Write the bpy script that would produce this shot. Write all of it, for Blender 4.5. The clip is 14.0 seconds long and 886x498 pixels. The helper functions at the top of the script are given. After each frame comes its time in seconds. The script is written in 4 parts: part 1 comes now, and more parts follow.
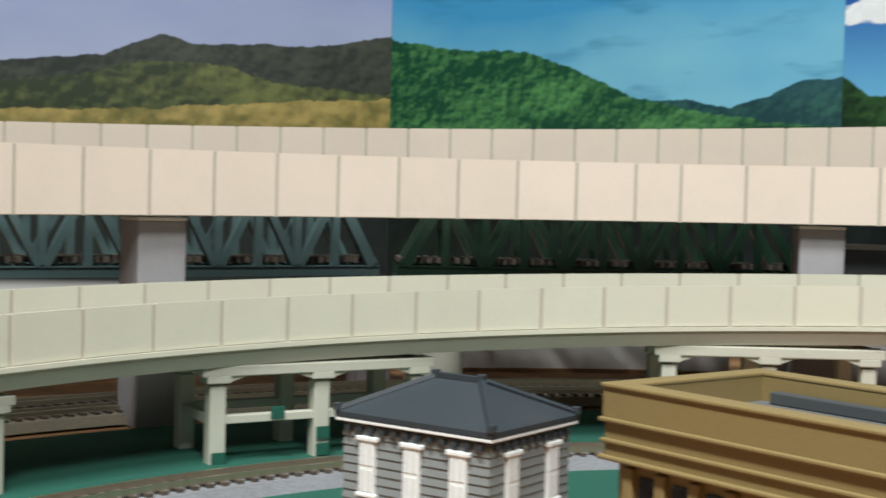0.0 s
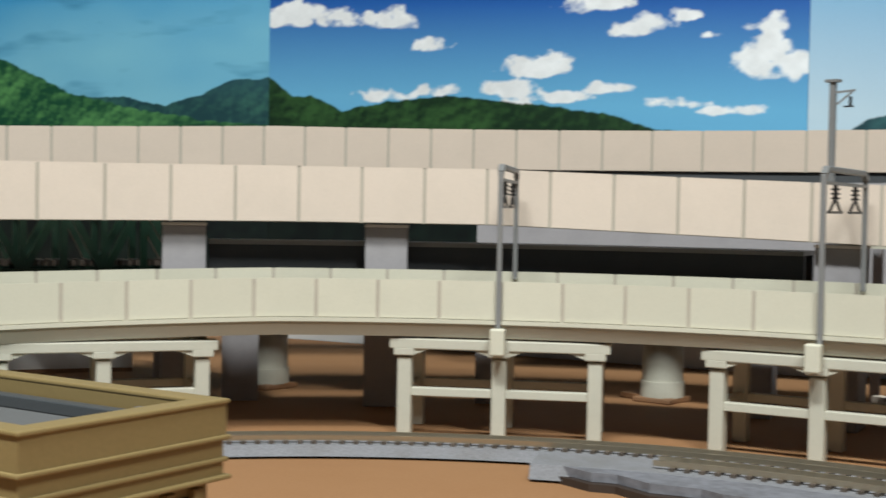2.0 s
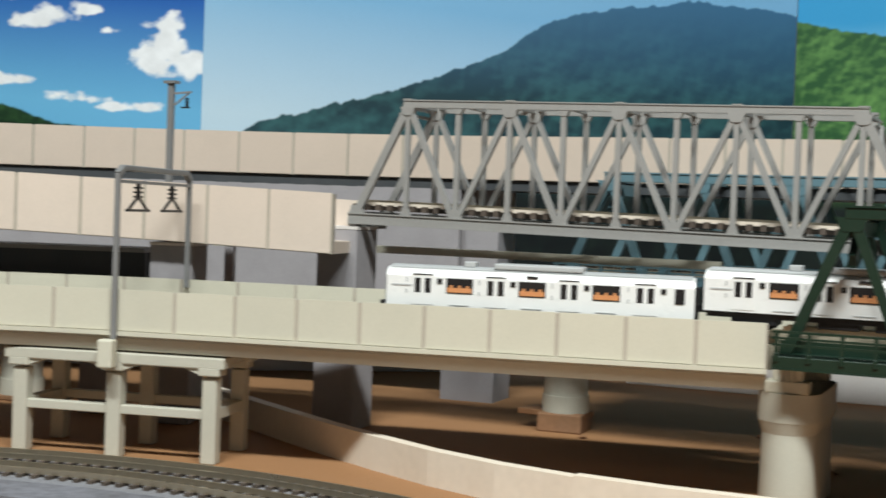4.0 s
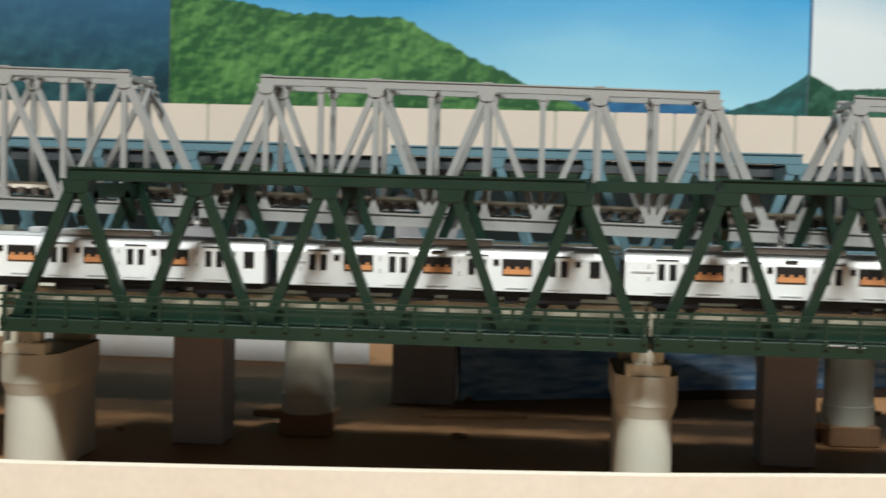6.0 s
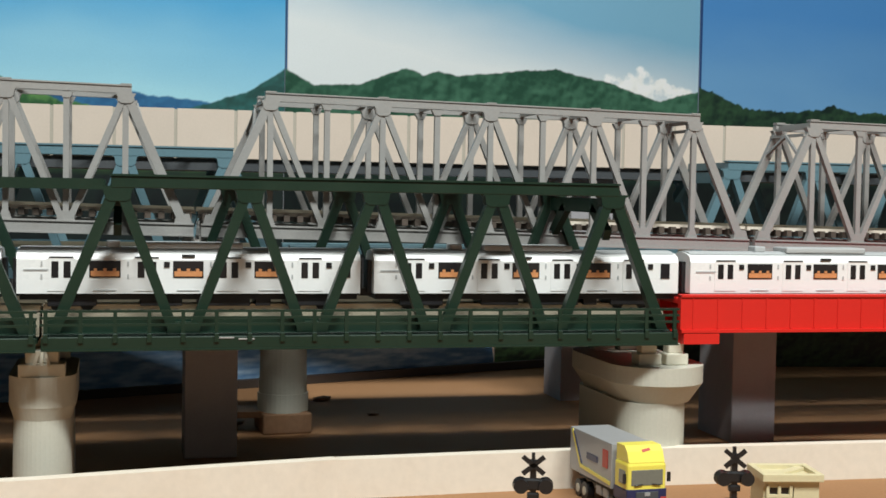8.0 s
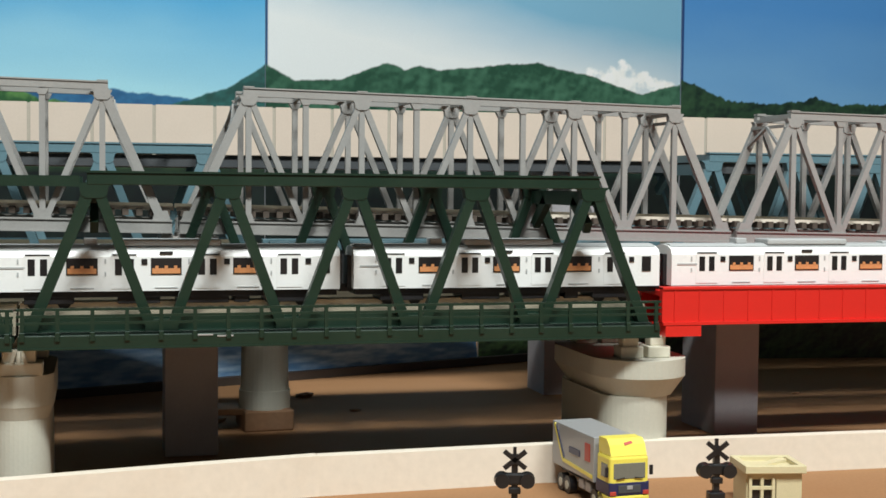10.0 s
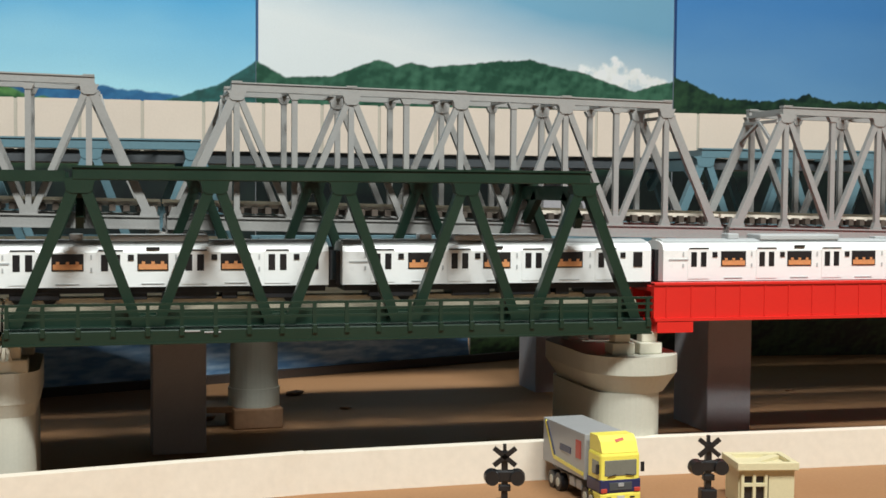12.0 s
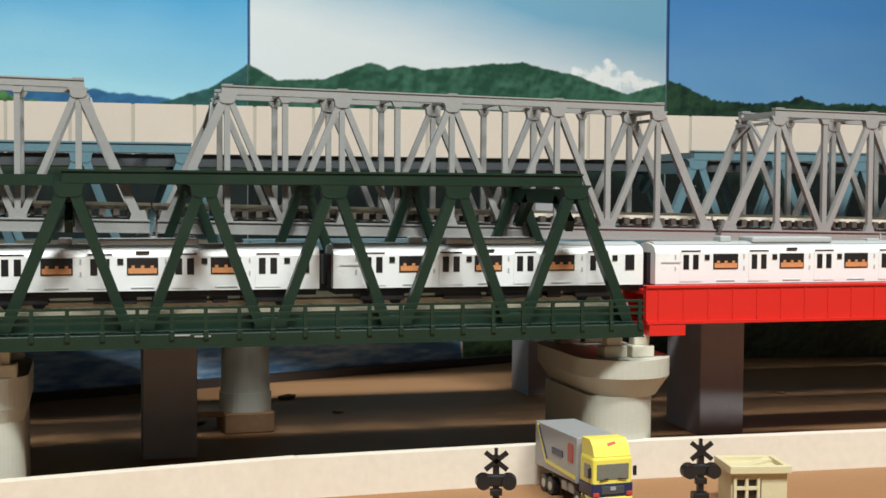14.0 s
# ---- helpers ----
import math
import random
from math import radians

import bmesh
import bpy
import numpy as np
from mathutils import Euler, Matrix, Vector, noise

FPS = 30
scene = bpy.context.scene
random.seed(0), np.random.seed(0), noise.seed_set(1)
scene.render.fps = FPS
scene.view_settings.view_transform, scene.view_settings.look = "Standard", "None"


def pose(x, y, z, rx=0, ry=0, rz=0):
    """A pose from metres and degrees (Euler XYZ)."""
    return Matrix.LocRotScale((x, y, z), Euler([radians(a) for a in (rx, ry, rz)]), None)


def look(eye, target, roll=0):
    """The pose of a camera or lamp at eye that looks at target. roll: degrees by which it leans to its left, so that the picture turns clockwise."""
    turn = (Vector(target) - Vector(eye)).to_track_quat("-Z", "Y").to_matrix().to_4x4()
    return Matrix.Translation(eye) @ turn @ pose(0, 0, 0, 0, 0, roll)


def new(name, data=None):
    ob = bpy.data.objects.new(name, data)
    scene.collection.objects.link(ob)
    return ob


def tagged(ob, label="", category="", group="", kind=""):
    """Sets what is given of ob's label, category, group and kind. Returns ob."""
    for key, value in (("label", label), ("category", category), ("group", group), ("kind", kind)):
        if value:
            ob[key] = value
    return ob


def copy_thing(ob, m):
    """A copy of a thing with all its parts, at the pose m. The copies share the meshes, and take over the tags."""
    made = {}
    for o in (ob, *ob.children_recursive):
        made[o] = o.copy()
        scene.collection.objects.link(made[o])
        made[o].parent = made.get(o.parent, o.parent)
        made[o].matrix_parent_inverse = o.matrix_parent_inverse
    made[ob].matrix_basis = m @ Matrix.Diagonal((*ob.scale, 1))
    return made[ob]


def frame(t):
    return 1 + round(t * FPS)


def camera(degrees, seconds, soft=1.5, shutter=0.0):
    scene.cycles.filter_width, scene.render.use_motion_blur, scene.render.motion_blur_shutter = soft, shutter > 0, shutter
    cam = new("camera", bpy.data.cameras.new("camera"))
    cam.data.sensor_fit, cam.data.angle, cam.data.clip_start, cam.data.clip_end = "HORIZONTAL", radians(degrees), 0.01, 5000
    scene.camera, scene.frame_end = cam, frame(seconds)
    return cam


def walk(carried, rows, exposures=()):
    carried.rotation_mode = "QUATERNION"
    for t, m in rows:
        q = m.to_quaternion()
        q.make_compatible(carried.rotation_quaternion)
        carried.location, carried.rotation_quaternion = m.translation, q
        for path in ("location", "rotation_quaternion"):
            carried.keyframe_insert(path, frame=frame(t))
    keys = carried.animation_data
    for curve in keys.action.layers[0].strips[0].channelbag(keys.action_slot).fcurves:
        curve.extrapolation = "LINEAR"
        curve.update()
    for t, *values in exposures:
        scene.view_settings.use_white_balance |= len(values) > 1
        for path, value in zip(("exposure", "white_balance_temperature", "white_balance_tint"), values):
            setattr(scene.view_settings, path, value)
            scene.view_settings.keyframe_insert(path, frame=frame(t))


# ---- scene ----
cam = camera(36.94, 14.0, soft=1.6, shutter=0.3)
PATH = [
    (0, look((-0.3318, -0.6584, 0.1072), (-1.2081, -0.1781, 0.0708), 1.47)),
    (0.5, look((-0.3175, -0.6398, 0.1089), (-1.1496, -0.0863, 0.0737), 1.68)),
    (1, look((-0.3034, -0.6242, 0.1111), (-1.0887, -0.0059, 0.0778), 1.63)),
    (1.5, look((-0.2806, -0.6027, 0.1109), (-1.0109, 0.0797, 0.0789), 1.62)),
    (2, look((-0.2591, -0.5827, 0.1093), (-0.9364, 0.1524, 0.0776), 0.97)),
    (2.5, look((-0.2394, -0.5665, 0.1098), (-0.8453, 0.2283, 0.0751), 0.91)),
    (3, look((-0.2149, -0.5521, 0.1121), (-0.7623, 0.2843, 0.0864), 0.34)),
    (3.2, look((-0.2044, -0.5483, 0.1140), (-0.7233, 0.3062, 0.0882), 0.38)),
    (5.3, look((-0.0601, -0.4931, 0.1136), (-0.3043, 0.4761, 0.0815), 1.85)),
    (5.5, look((-0.0470, -0.4991, 0.1130), (-0.2582, 0.4776, 0.0747), 0.87)),
    (6, look((-0.0403, -0.5023, 0.1163), (-0.1173, 0.4937, 0.0728), 1.44)),
    (6.5, look((-0.0185, -0.4989, 0.1180), (-0.0089, 0.5002, 0.0778), 1.53)),
    (7, look((-0.0001, -0.4972, 0.1174), (0.0979, 0.4971, 0.0754), 1.16)),
    (7.5, look((0.0157, -0.4994, 0.1181), (0.1932, 0.4840, 0.0801), 1.10)),
    (8, look((0.0269, -0.5053, 0.1192), (0.2655, 0.4649, 0.0758), 1.05)),
    (10.5, look((0.0311, -0.5021, 0.1182), (0.2803, 0.4652, 0.0714), 0.51)),
    (11, look((0.0325, -0.5010, 0.1177), (0.2823, 0.4662, 0.0726), 0.42)),
    (11.5, look((0.0322, -0.5002, 0.1175), (0.2852, 0.4662, 0.0710), 0.48)),
    (12, look((0.0327, -0.4992, 0.1169), (0.2859, 0.4671, 0.0699), 0.49)),
    (12.5, look((0.0331, -0.4980, 0.1176), (0.2873, 0.4680, 0.0713), 0.56)),
    (13, look((0.0333, -0.4980, 0.1172), (0.2887, 0.4677, 0.0715), 0.58)),
    (13.5, look((0.0340, -0.4979, 0.1176), (0.2910, 0.4675, 0.0734), 0.47)),
    (14, look((0.0344, -0.4976, 0.1171), (0.2917, 0.4677, 0.0721), 0.37)),
]
walk(cam, PATH, [(0, 0.1), (1.0, 0.06), (2.5, -0.1), (3.2, -0.1), (5.4, -0.02), (7.0, -0.06), (8.0, -0.18), (10.5, -0.1), (14.0, -0.08)])

# ---- light: a closed room with two ceiling lamps ----
world = bpy.data.worlds.new("room_air")
world.use_nodes = True
world.node_tree.nodes["Background"].inputs[0].default_value = (0.9, 0.95, 1.0, 1)
world.node_tree.nodes["Background"].inputs[1].default_value = 0.003
scene.world = world
scene.view_settings.exposure = 0.0


def ceiling_lamp(x, y, z, length, width, power, turn):
    data = bpy.data.lights.new("ceiling_lamp_light", "AREA")
    data.shape, data.size, data.size_y = "RECTANGLE", length, width
    data.energy, data.color = power, (0.92, 0.98, 0.965)
    ob = new("ceiling_lamp_light", data)
    ob.matrix_world = pose(x, y, z, 0, 0, turn)
    return ob


ceiling_lamp(-0.22, -1.02, 1.57, 0.62, 0.16, 43.0, 20)
ceiling_lamp(0.60, -0.88, 1.57, 0.62, 0.16, 39.0, -4)

# ---- helpers: lengths below are in decimetres, K turns them into metres ----
K = 0.1
CX, CY = -4.4, -4.3


def part(name, bm, material, parent=None, label="", smooth=False):
    me = bpy.data.meshes.new(name)
    bmesh.ops.scale(bm, vec=(K, K, K), verts=bm.verts)
    bmesh.ops.recalc_face_normals(bm, faces=bm.faces)
    bm.to_mesh(me)
    bm.free()
    me.materials.append(material)
    if smooth:
        for p in me.polygons:
            p.use_smooth = True
    ob = new(name, me)
    if parent is not None:
        ob.parent = parent
    if label:
        ob["label"] = label
    return ob


def thing(name, label, category, x=0, y=0, z=0, turn=0, group="", kind=""):
    ob = new(name)
    ob.empty_display_size = 0.01
    ob.matrix_world = pose(x * K, y * K, z * K, 0, 0, turn)
    return tagged(ob, label, category, group, kind)


def place(x, y, z=0, turn=0):
    return pose(x * K, y * K, z * K, 0, 0, turn)


def box(bm, c, s, turn=0, bevel=0.0):
    m = Matrix.Translation(c) @ Matrix.Rotation(radians(turn), 4, "Z") @ Matrix.Diagonal((*s, 1))
    made = bmesh.ops.create_cube(bm, size=1, matrix=m)["verts"]
    if bevel:
        edges = list({e for v in made for e in v.link_edges})
        bmesh.ops.bevel(bm, geom=edges, offset=bevel, segments=2, affect="EDGES", profile=0.5)
    return bm


def one_box(c, s, turn=0, bevel=0.0):
    return box(bmesh.new(), c, s, turn, bevel)


def beam(bm, p, q, w, h):
    """A bar from p to q, w wide sideways and h deep."""
    p, q = Vector(p), Vector(q)
    d = q - p
    side = d.cross(Vector((0, 1, 0)))
    side = (Vector((1, 0, 0)) if side.length < 1e-6 else side.normalized()) * (w / 2)
    deep = side.cross(d).normalized() * (h / 2)
    vs = [bm.verts.new(o + a * side + b * deep) for o in (p, q) for a, b in ((-1, -1), (1, -1), (1, 1), (-1, 1))]
    for f in ((0, 1, 2, 3), (7, 6, 5, 4), (0, 4, 5, 1), (1, 5, 6, 2), (2, 6, 7, 3), (3, 7, 4, 0)):
        bm.faces.new([vs[i] for i in f])
    return bm


def one_beam(p, q, w, h):
    return beam(bmesh.new(), p, q, w, h)


def tube(bm, c, r0, r1, z0, z1, n=28, stretch=0.0):
    """An upright round or, with stretch along y, oval column."""
    rings = []
    for r, z in ((r0, z0), (r1, z1)):
        rings.append([bm.verts.new((c[0] + r * math.cos(a), c[1] + r * math.sin(a) + (stretch if math.sin(a) > 1e-6 else 0.0), z)) for a in (2 * math.pi * k / n for k in range(n))])
    for k in range(n):
        bm.faces.new((rings[0][k], rings[0][(k + 1) % n], rings[1][(k + 1) % n], rings[1][k]))
    bm.faces.new(rings[0][::-1])
    bm.faces.new(rings[1])
    return bm


def dip(x, y, rate, fall=0.0):
    """How far the viaducts sink round the left of the loop and, by fall, at their right end."""
    turn = math.degrees(math.atan2(CX - x, y - CY))
    return -rate * max(0.0, turn % 360 - 50) - fall * min(max(0.0, 36 - turn), 32) / 32 if x < CX else 0.0


def sweep(line, profile, rate=0.0, fall=0.0):
    """A closed profile of (offset to the left of the way, z) led along a line of (x, y)."""
    bm = bmesh.new()
    rings = []
    for i, (x, y) in enumerate(line):
        a, b = line[max(i - 1, 0)], line[min(i + 1, len(line) - 1)]
        d = Vector((b[0] - a[0], b[1] - a[1])).normalized()
        sink = dip(x, y, rate, fall)
        rings.append([bm.verts.new((x - d.y * o, y + d.x * o, z + sink)) for o, z in profile])
    n = len(profile)
    for r, q in zip(rings, rings[1:]):
        for k in range(n):
            bm.faces.new((r[k], r[(k + 1) % n], q[(k + 1) % n], q[k]))
    bm.faces.new(rings[0][::-1])
    bm.faces.new(rings[-1])
    return bm


def slab(points, z0, z1):
    bm = bmesh.new()
    low = [bm.verts.new((x, y, z0)) for x, y in points]
    top = [bm.verts.new((x, y, z1)) for x, y in points]
    n = len(points)
    for k in range(n):
        bm.faces.new((low[k], low[(k + 1) % n], top[(k + 1) % n], top[k]))
    bm.faces.new(low[::-1])
    bm.faces.new(top)
    return bm


# ---- materials ----
def material(name, base, rough=0.5, metal=0.0, grain=900.0, vary=0.12, stain=25.0, stains=0.15, bump=0.08, dirt=(0.12, 0.10, 0.08), per_piece=0.0, gloss=0.5):
    m = bpy.data.materials.new(name)
    m.use_nodes = True
    nodes, links = m.node_tree.nodes, m.node_tree.links
    shader = nodes["Principled BSDF"]
    where = nodes.new("ShaderNodeTexCoord")
    fine = nodes.new("ShaderNodeTexNoise")
    fine.inputs["Scale"].default_value, fine.inputs["Detail"].default_value = grain, 4
    broad = nodes.new("ShaderNodeTexNoise")
    broad.inputs["Scale"].default_value, broad.inputs["Detail"].default_value, broad.inputs["Roughness"].default_value = stain, 6, 0.65
    for n in (fine, broad):
        links.new(where.outputs["Object"], n.inputs["Vector"])
    light = nodes.new("ShaderNodeMapRange")
    light.inputs["To Min"].default_value, light.inputs["To Max"].default_value = 1 - vary, 1 + vary
    links.new(fine.outputs["Fac"], light.inputs["Value"])
    tone = nodes.new("ShaderNodeMix")
    tone.data_type = "RGBA"
    tone.inputs["A"].default_value, tone.inputs["B"].default_value = (*base, 1), (*dirt, 1)
    spread = nodes.new("ShaderNodeMapRange")
    spread.inputs["From Min"].default_value, spread.inputs["From Max"].default_value = 0.45, 0.8
    spread.inputs["To Max"].default_value = stains
    links.new(broad.outputs["Fac"], spread.inputs["Value"])
    links.new(spread.outputs["Result"], tone.inputs["Factor"])
    mul = nodes.new("ShaderNodeVectorMath")
    mul.operation = "SCALE"
    links.new(tone.outputs["Result"], mul.inputs[0])
    if per_piece:
        info = nodes.new("ShaderNodeObjectInfo")
        piece = nodes.new("ShaderNodeMapRange")
        piece.inputs["To Min"].default_value, piece.inputs["To Max"].default_value = 1 - per_piece, 1 + per_piece
        links.new(info.outputs["Random"], piece.inputs["Value"])
        both = nodes.new("ShaderNodeMath")
        both.operation = "MULTIPLY"
        links.new(light.outputs["Result"], both.inputs[0])
        links.new(piece.outputs["Result"], both.inputs[1])
        links.new(both.outputs[0], mul.inputs["Scale"])
    else:
        links.new(light.outputs["Result"], mul.inputs["Scale"])
    links.new(mul.outputs[0], shader.inputs["Base Color"])
    shader.inputs["Metallic"].default_value = metal
    shader.inputs["Specular IOR Level"].default_value = gloss
    dull = nodes.new("ShaderNodeMapRange")
    dull.inputs["To Min"].default_value, dull.inputs["To Max"].default_value = max(rough - 0.1, 0.02), min(rough + 0.12, 1)
    links.new(broad.outputs["Fac"], dull.inputs["Value"])
    links.new(dull.outputs["Result"], shader.inputs["Roughness"])
    if bump:
        b = nodes.new("ShaderNodeBump")
        b.inputs["Strength"].default_value, b.inputs["Distance"].default_value = bump, 0.0006
        links.new(fine.outputs["Fac"], b.inputs["Height"])
        links.new(b.outputs["Normal"], shader.inputs["Normal"])
    return m


GREEN = material("green_plastic", (0.005, 0.022, 0.012), 0.4, vary=0.2, stains=0.25, dirt=(0.03, 0.052, 0.03))
GREY = material("grey_plastic", (0.31, 0.302, 0.288), 0.45, vary=0.1, stains=0.35, dirt=(0.22, 0.19, 0.17))
BLUE = material("pale_blue_plastic", (0.11, 0.20, 0.235), 0.5, stains=0.3, dirt=(0.10, 0.15, 0.17))
RED = material("red_plastic", (0.62, 0.018, 0.012), 0.4, vary=0.05, stains=0.15, dirt=(0.35, 0.01, 0.01))
CREAM = material("cream_viaduct_plastic", (0.58, 0.55, 0.445), 0.55, vary=0.05, stains=0.25, dirt=(0.40, 0.39, 0.31), per_piece=0.03)
PINK = material("cream_pink_board", (0.68, 0.57, 0.48), 0.6, vary=0.05, stains=0.25, dirt=(0.48, 0.41, 0.34), per_piece=0.03)
BEIGE = material("beige_viaduct_board", (0.62, 0.51, 0.42), 0.65, vary=0.05, stains=0.25, dirt=(0.46, 0.39, 0.32), per_piece=0.03)
SEAM = material("joint_plastic", (0.44, 0.39, 0.32), 0.7, vary=0.08)
PIER = material("cream_pier_plastic", (0.50, 0.48, 0.40), 0.6, vary=0.06, stains=0.3, dirt=(0.34, 0.31, 0.25))
PAPER = material("grey_paper_wrap", (0.34, 0.32, 0.33), 0.75, vary=0.08, stain=40, stains=0.4, dirt=(0.20, 0.19, 0.19))
WOOD = material("pine_strip", (0.74, 0.65, 0.54), 0.6, grain=300, vary=0.08, stain=30, stains=0.3, dirt=(0.60, 0.47, 0.34))
GROUND = material("hardboard", (0.30, 0.155, 0.072), 0.75, gloss=0.2, grain=700, vary=0.15, stain=14, stains=0.5, dirt=(0.27, 0.13, 0.055))
BLOCK = material("wood_block", (0.26, 0.13, 0.06), 0.7, grain=400, vary=0.25, stains=0.4)
WHITE = material("white_car_body", (0.80, 0.80, 0.78), 0.28, vary=0.02, stain=20, stains=0.06, bump=0.02)
ROOF = material("light_grey_roof", (0.42, 0.43, 0.43), 0.5, vary=0.06)
BLACK = material("black_plastic", (0.012, 0.012, 0.014), 0.4, vary=0.3)
GLASS = material("dark_window", (0.018, 0.016, 0.016), 0.12, vary=0.1, bump=0.0)
SEAT = material("warm_seats", (0.62, 0.26, 0.10), 0.5, vary=0.2)
DARK = material("dark_grey_girder", (0.055, 0.060, 0.065), 0.5, stains=0.3, dirt=(0.12, 0.12, 0.12))
RAIL = material("nickel_rail", (0.55, 0.48, 0.36), 0.3, metal=0.9, vary=0.1)
TIE = material("brown_sleeper", (0.075, 0.055, 0.042), 0.7, vary=0.3, per_piece=0.2)
BALLAST = material("grey_ballast", (0.20, 0.20, 0.215), 0.85, grain=1400, vary=0.55, stain=60, stains=0.4, bump=0.6)
STONE = material("grey_stone_print", (0.16, 0.16, 0.18), 0.85, grain=260, vary=0.5, stain=45, stains=0.7, dirt=(0.06, 0.055, 0.055), bump=0.9)
BLOCK_DARK = material("dark_brown_rim", (0.035, 0.022, 0.016), 0.6, vary=0.3)
BED = material("tan_ballast", (0.22, 0.19, 0.135), 0.85, grain=1400, vary=0.45, stain=60, stains=0.4, bump=0.5)
FELT = material("green_felt", (0.006, 0.080, 0.052), 0.9, grain=1200, vary=0.3, stain=20, stains=0.4, dirt=(0.01, 0.06, 0.05), bump=0.4)
BOARD = material("white_board_edge", (0.70, 0.66, 0.63), 0.7, vary=0.06, stain=20, stains=0.5, dirt=(0.50, 0.40, 0.33))
TAN = material("ochre_building", (0.215, 0.152, 0.060), 0.6, vary=0.12, stains=0.3, dirt=(0.22, 0.14, 0.05))
ASPHALT = material("grey_flat_roof", (0.10, 0.10, 0.10), 0.8, vary=0.2)
SLATE = material("slate_roof", (0.026, 0.033, 0.040), 0.6, vary=0.25)
SIDING = material("grey_siding", (0.19, 0.20, 0.20), 0.6, vary=0.08)
TRIM = material("white_trim", (0.75, 0.75, 0.74), 0.5, vary=0.04)
# for the unseen room only; its darkness holds down the bounced light
ROOM_GREY = material("unseen_room_grey", (0.14, 0.14, 0.14), 0.8, vary=0.04, grain=200, stain=3)
LAMP = bpy.data.materials.new("lamp_diffuser")
LAMP.use_nodes = True
LAMP.node_tree.nodes["Principled BSDF"].inputs["Emission Color"].default_value = (0.90, 0.98, 1, 1)
LAMP.node_tree.nodes["Principled BSDF"].inputs["Emission Strength"].default_value = 3.0

# ---- the plan: lines of the viaducts ----


def arc(r, first, last, step=1.5):
    """Points on a circle round the loop's centre; 0 degrees is away from the viewer, 90 to the left."""
    n = max(2, int(abs(last - first) / step))
    return [(CX - r * math.sin(radians(a)), CY + r * math.cos(radians(a))) for a in (first + (last - first) * k / n for k in range(n + 1))]


def near_line(offset, end=-2.53):
    """The double-track viaduct's inner face, moved outwards by offset, from the loop to the green bridge."""
    pts = arc(3.87 + offset, 140, 12)
    x, y = pts[-1]
    far = (end - x) / math.cos(radians(12))
    return pts + [(x + far * k / 8 * math.cos(radians(12)), y + far * k / 8 * math.sin(radians(12))) for k in range(1, 9)]


def along(line, s):
    """The point and heading at the distance s from the line's end, going back."""
    pts = line[::-1]
    for a, b in zip(pts, pts[1:]):
        d = math.dist(a, b)
        if s <= d:
            return (a[0] + (b[0] - a[0]) * s / d, a[1] + (b[1] - a[1]) * s / d), math.degrees(math.atan2(a[1] - b[1], a[0] - b[0]))
        s -= d
    return pts[-1], 0.0


def length(line):
    return sum(math.dist(a, b) for a, b in zip(line, line[1:]))


# ---- room and ground ----
# Room shell out of view, added to close the space and limit bounced light.
tagged(part("floor", one_box((-3, -3, -8.2), (60, 60, 0.4)), ROOM_GREY), "unseen grey floor added below the table, keeps bounced light low", "floor", kind="structure")
tagged(part("ceiling", one_box((-3, -3, 16.4), (60, 60, 0.4)), ROOM_GREY), "unseen grey ceiling added over the table, keeps bounced light low", "ceiling", kind="structure")
for name, c, s in (("wall_north", (-3, 12.2, 4), (60, 0.4, 24)), ("wall_south", (-3, -26.2, 4), (60, 0.4, 24)), ("wall_west", (-23.2, -7, 4), (0.4, 38, 24)), ("wall_east", (17.2, -7, 4), (0.4, 38, 24))):
    tagged(part(name, one_box(c, s), ROOM_GREY), "unseen grey wall added round the table, keeps bounced light low", "wall", kind="structure")
tagged(part("ground", one_box((-4, 0.0, -0.15), (28, 16.0, 0.3)), GROUND), "brown hardboard top of the railway table", "table top", kind="structure")
for x, y, turn in ((-2.2, -10.2, 20), (6.0, -8.8, -4)):
    lamp = thing("ceiling_lamp", "flat white ceiling lamp, switched on", "lamp", x, y, 16.0, turn)
    part("housing", one_box((0, 0, 0.1), (6.6, 2.0, 0.2)), TRIM, lamp)
    part("diffuser", one_box((0, 0, -0.04), (6.2, 1.6, 0.08)), LAMP, lamp)


# ---- printed posters ----
def smooth_noise(u, v, seed):
    """Value noise between 0 and 1 on arrays."""
    def cell(i, j):
        h = np.sin(i * 127.1 + j * 311.7 + seed * 74.7) * 43758.5453
        return h - np.floor(h)
    i, j = np.floor(u), np.floor(v)
    a, b = u - i, v - j
    a, b = a * a * (3 - 2 * a), b * b * (3 - 2 * b)
    return (cell(i, j) * (1 - a) + cell(i + 1, j) * a) * (1 - b) + (cell(i, j + 1) * (1 - a) + cell(i + 1, j + 1) * a) * b


def cloudy(u, v, seed, octaves=4):
    total, weight = 0, 0
    for k in range(octaves):
        total = total + smooth_noise(u * 2 ** k, v * 2 ** k, seed + k) / 2 ** k
        weight += 1 / 2 ** k
    return total / weight


def mix(a, b, f):
    f = np.clip(f, 0, 1)[..., None]
    return np.asarray(a) * (1 - f) + np.asarray(b) * f


PRINT = bpy.data.materials.new("glossy_print")
PRINT.use_nodes = True
_n, _l = PRINT.node_tree.nodes, PRINT.node_tree.links
_c = _n.new("ShaderNodeVertexColor")
_c.layer_name = "print"
_f = _n.new("ShaderNodeTexNoise")
_f.inputs["Scale"].default_value, _f.inputs["Detail"].default_value = 420.0, 3
_r = _n.new("ShaderNodeMapRange")
_r.inputs["To Min"].default_value, _r.inputs["To Max"].default_value = 0.94, 1.06
_l.new(_f.outputs["Fac"], _r.inputs["Value"])
_s = _n.new("ShaderNodeVectorMath")
_s.operation = "SCALE"
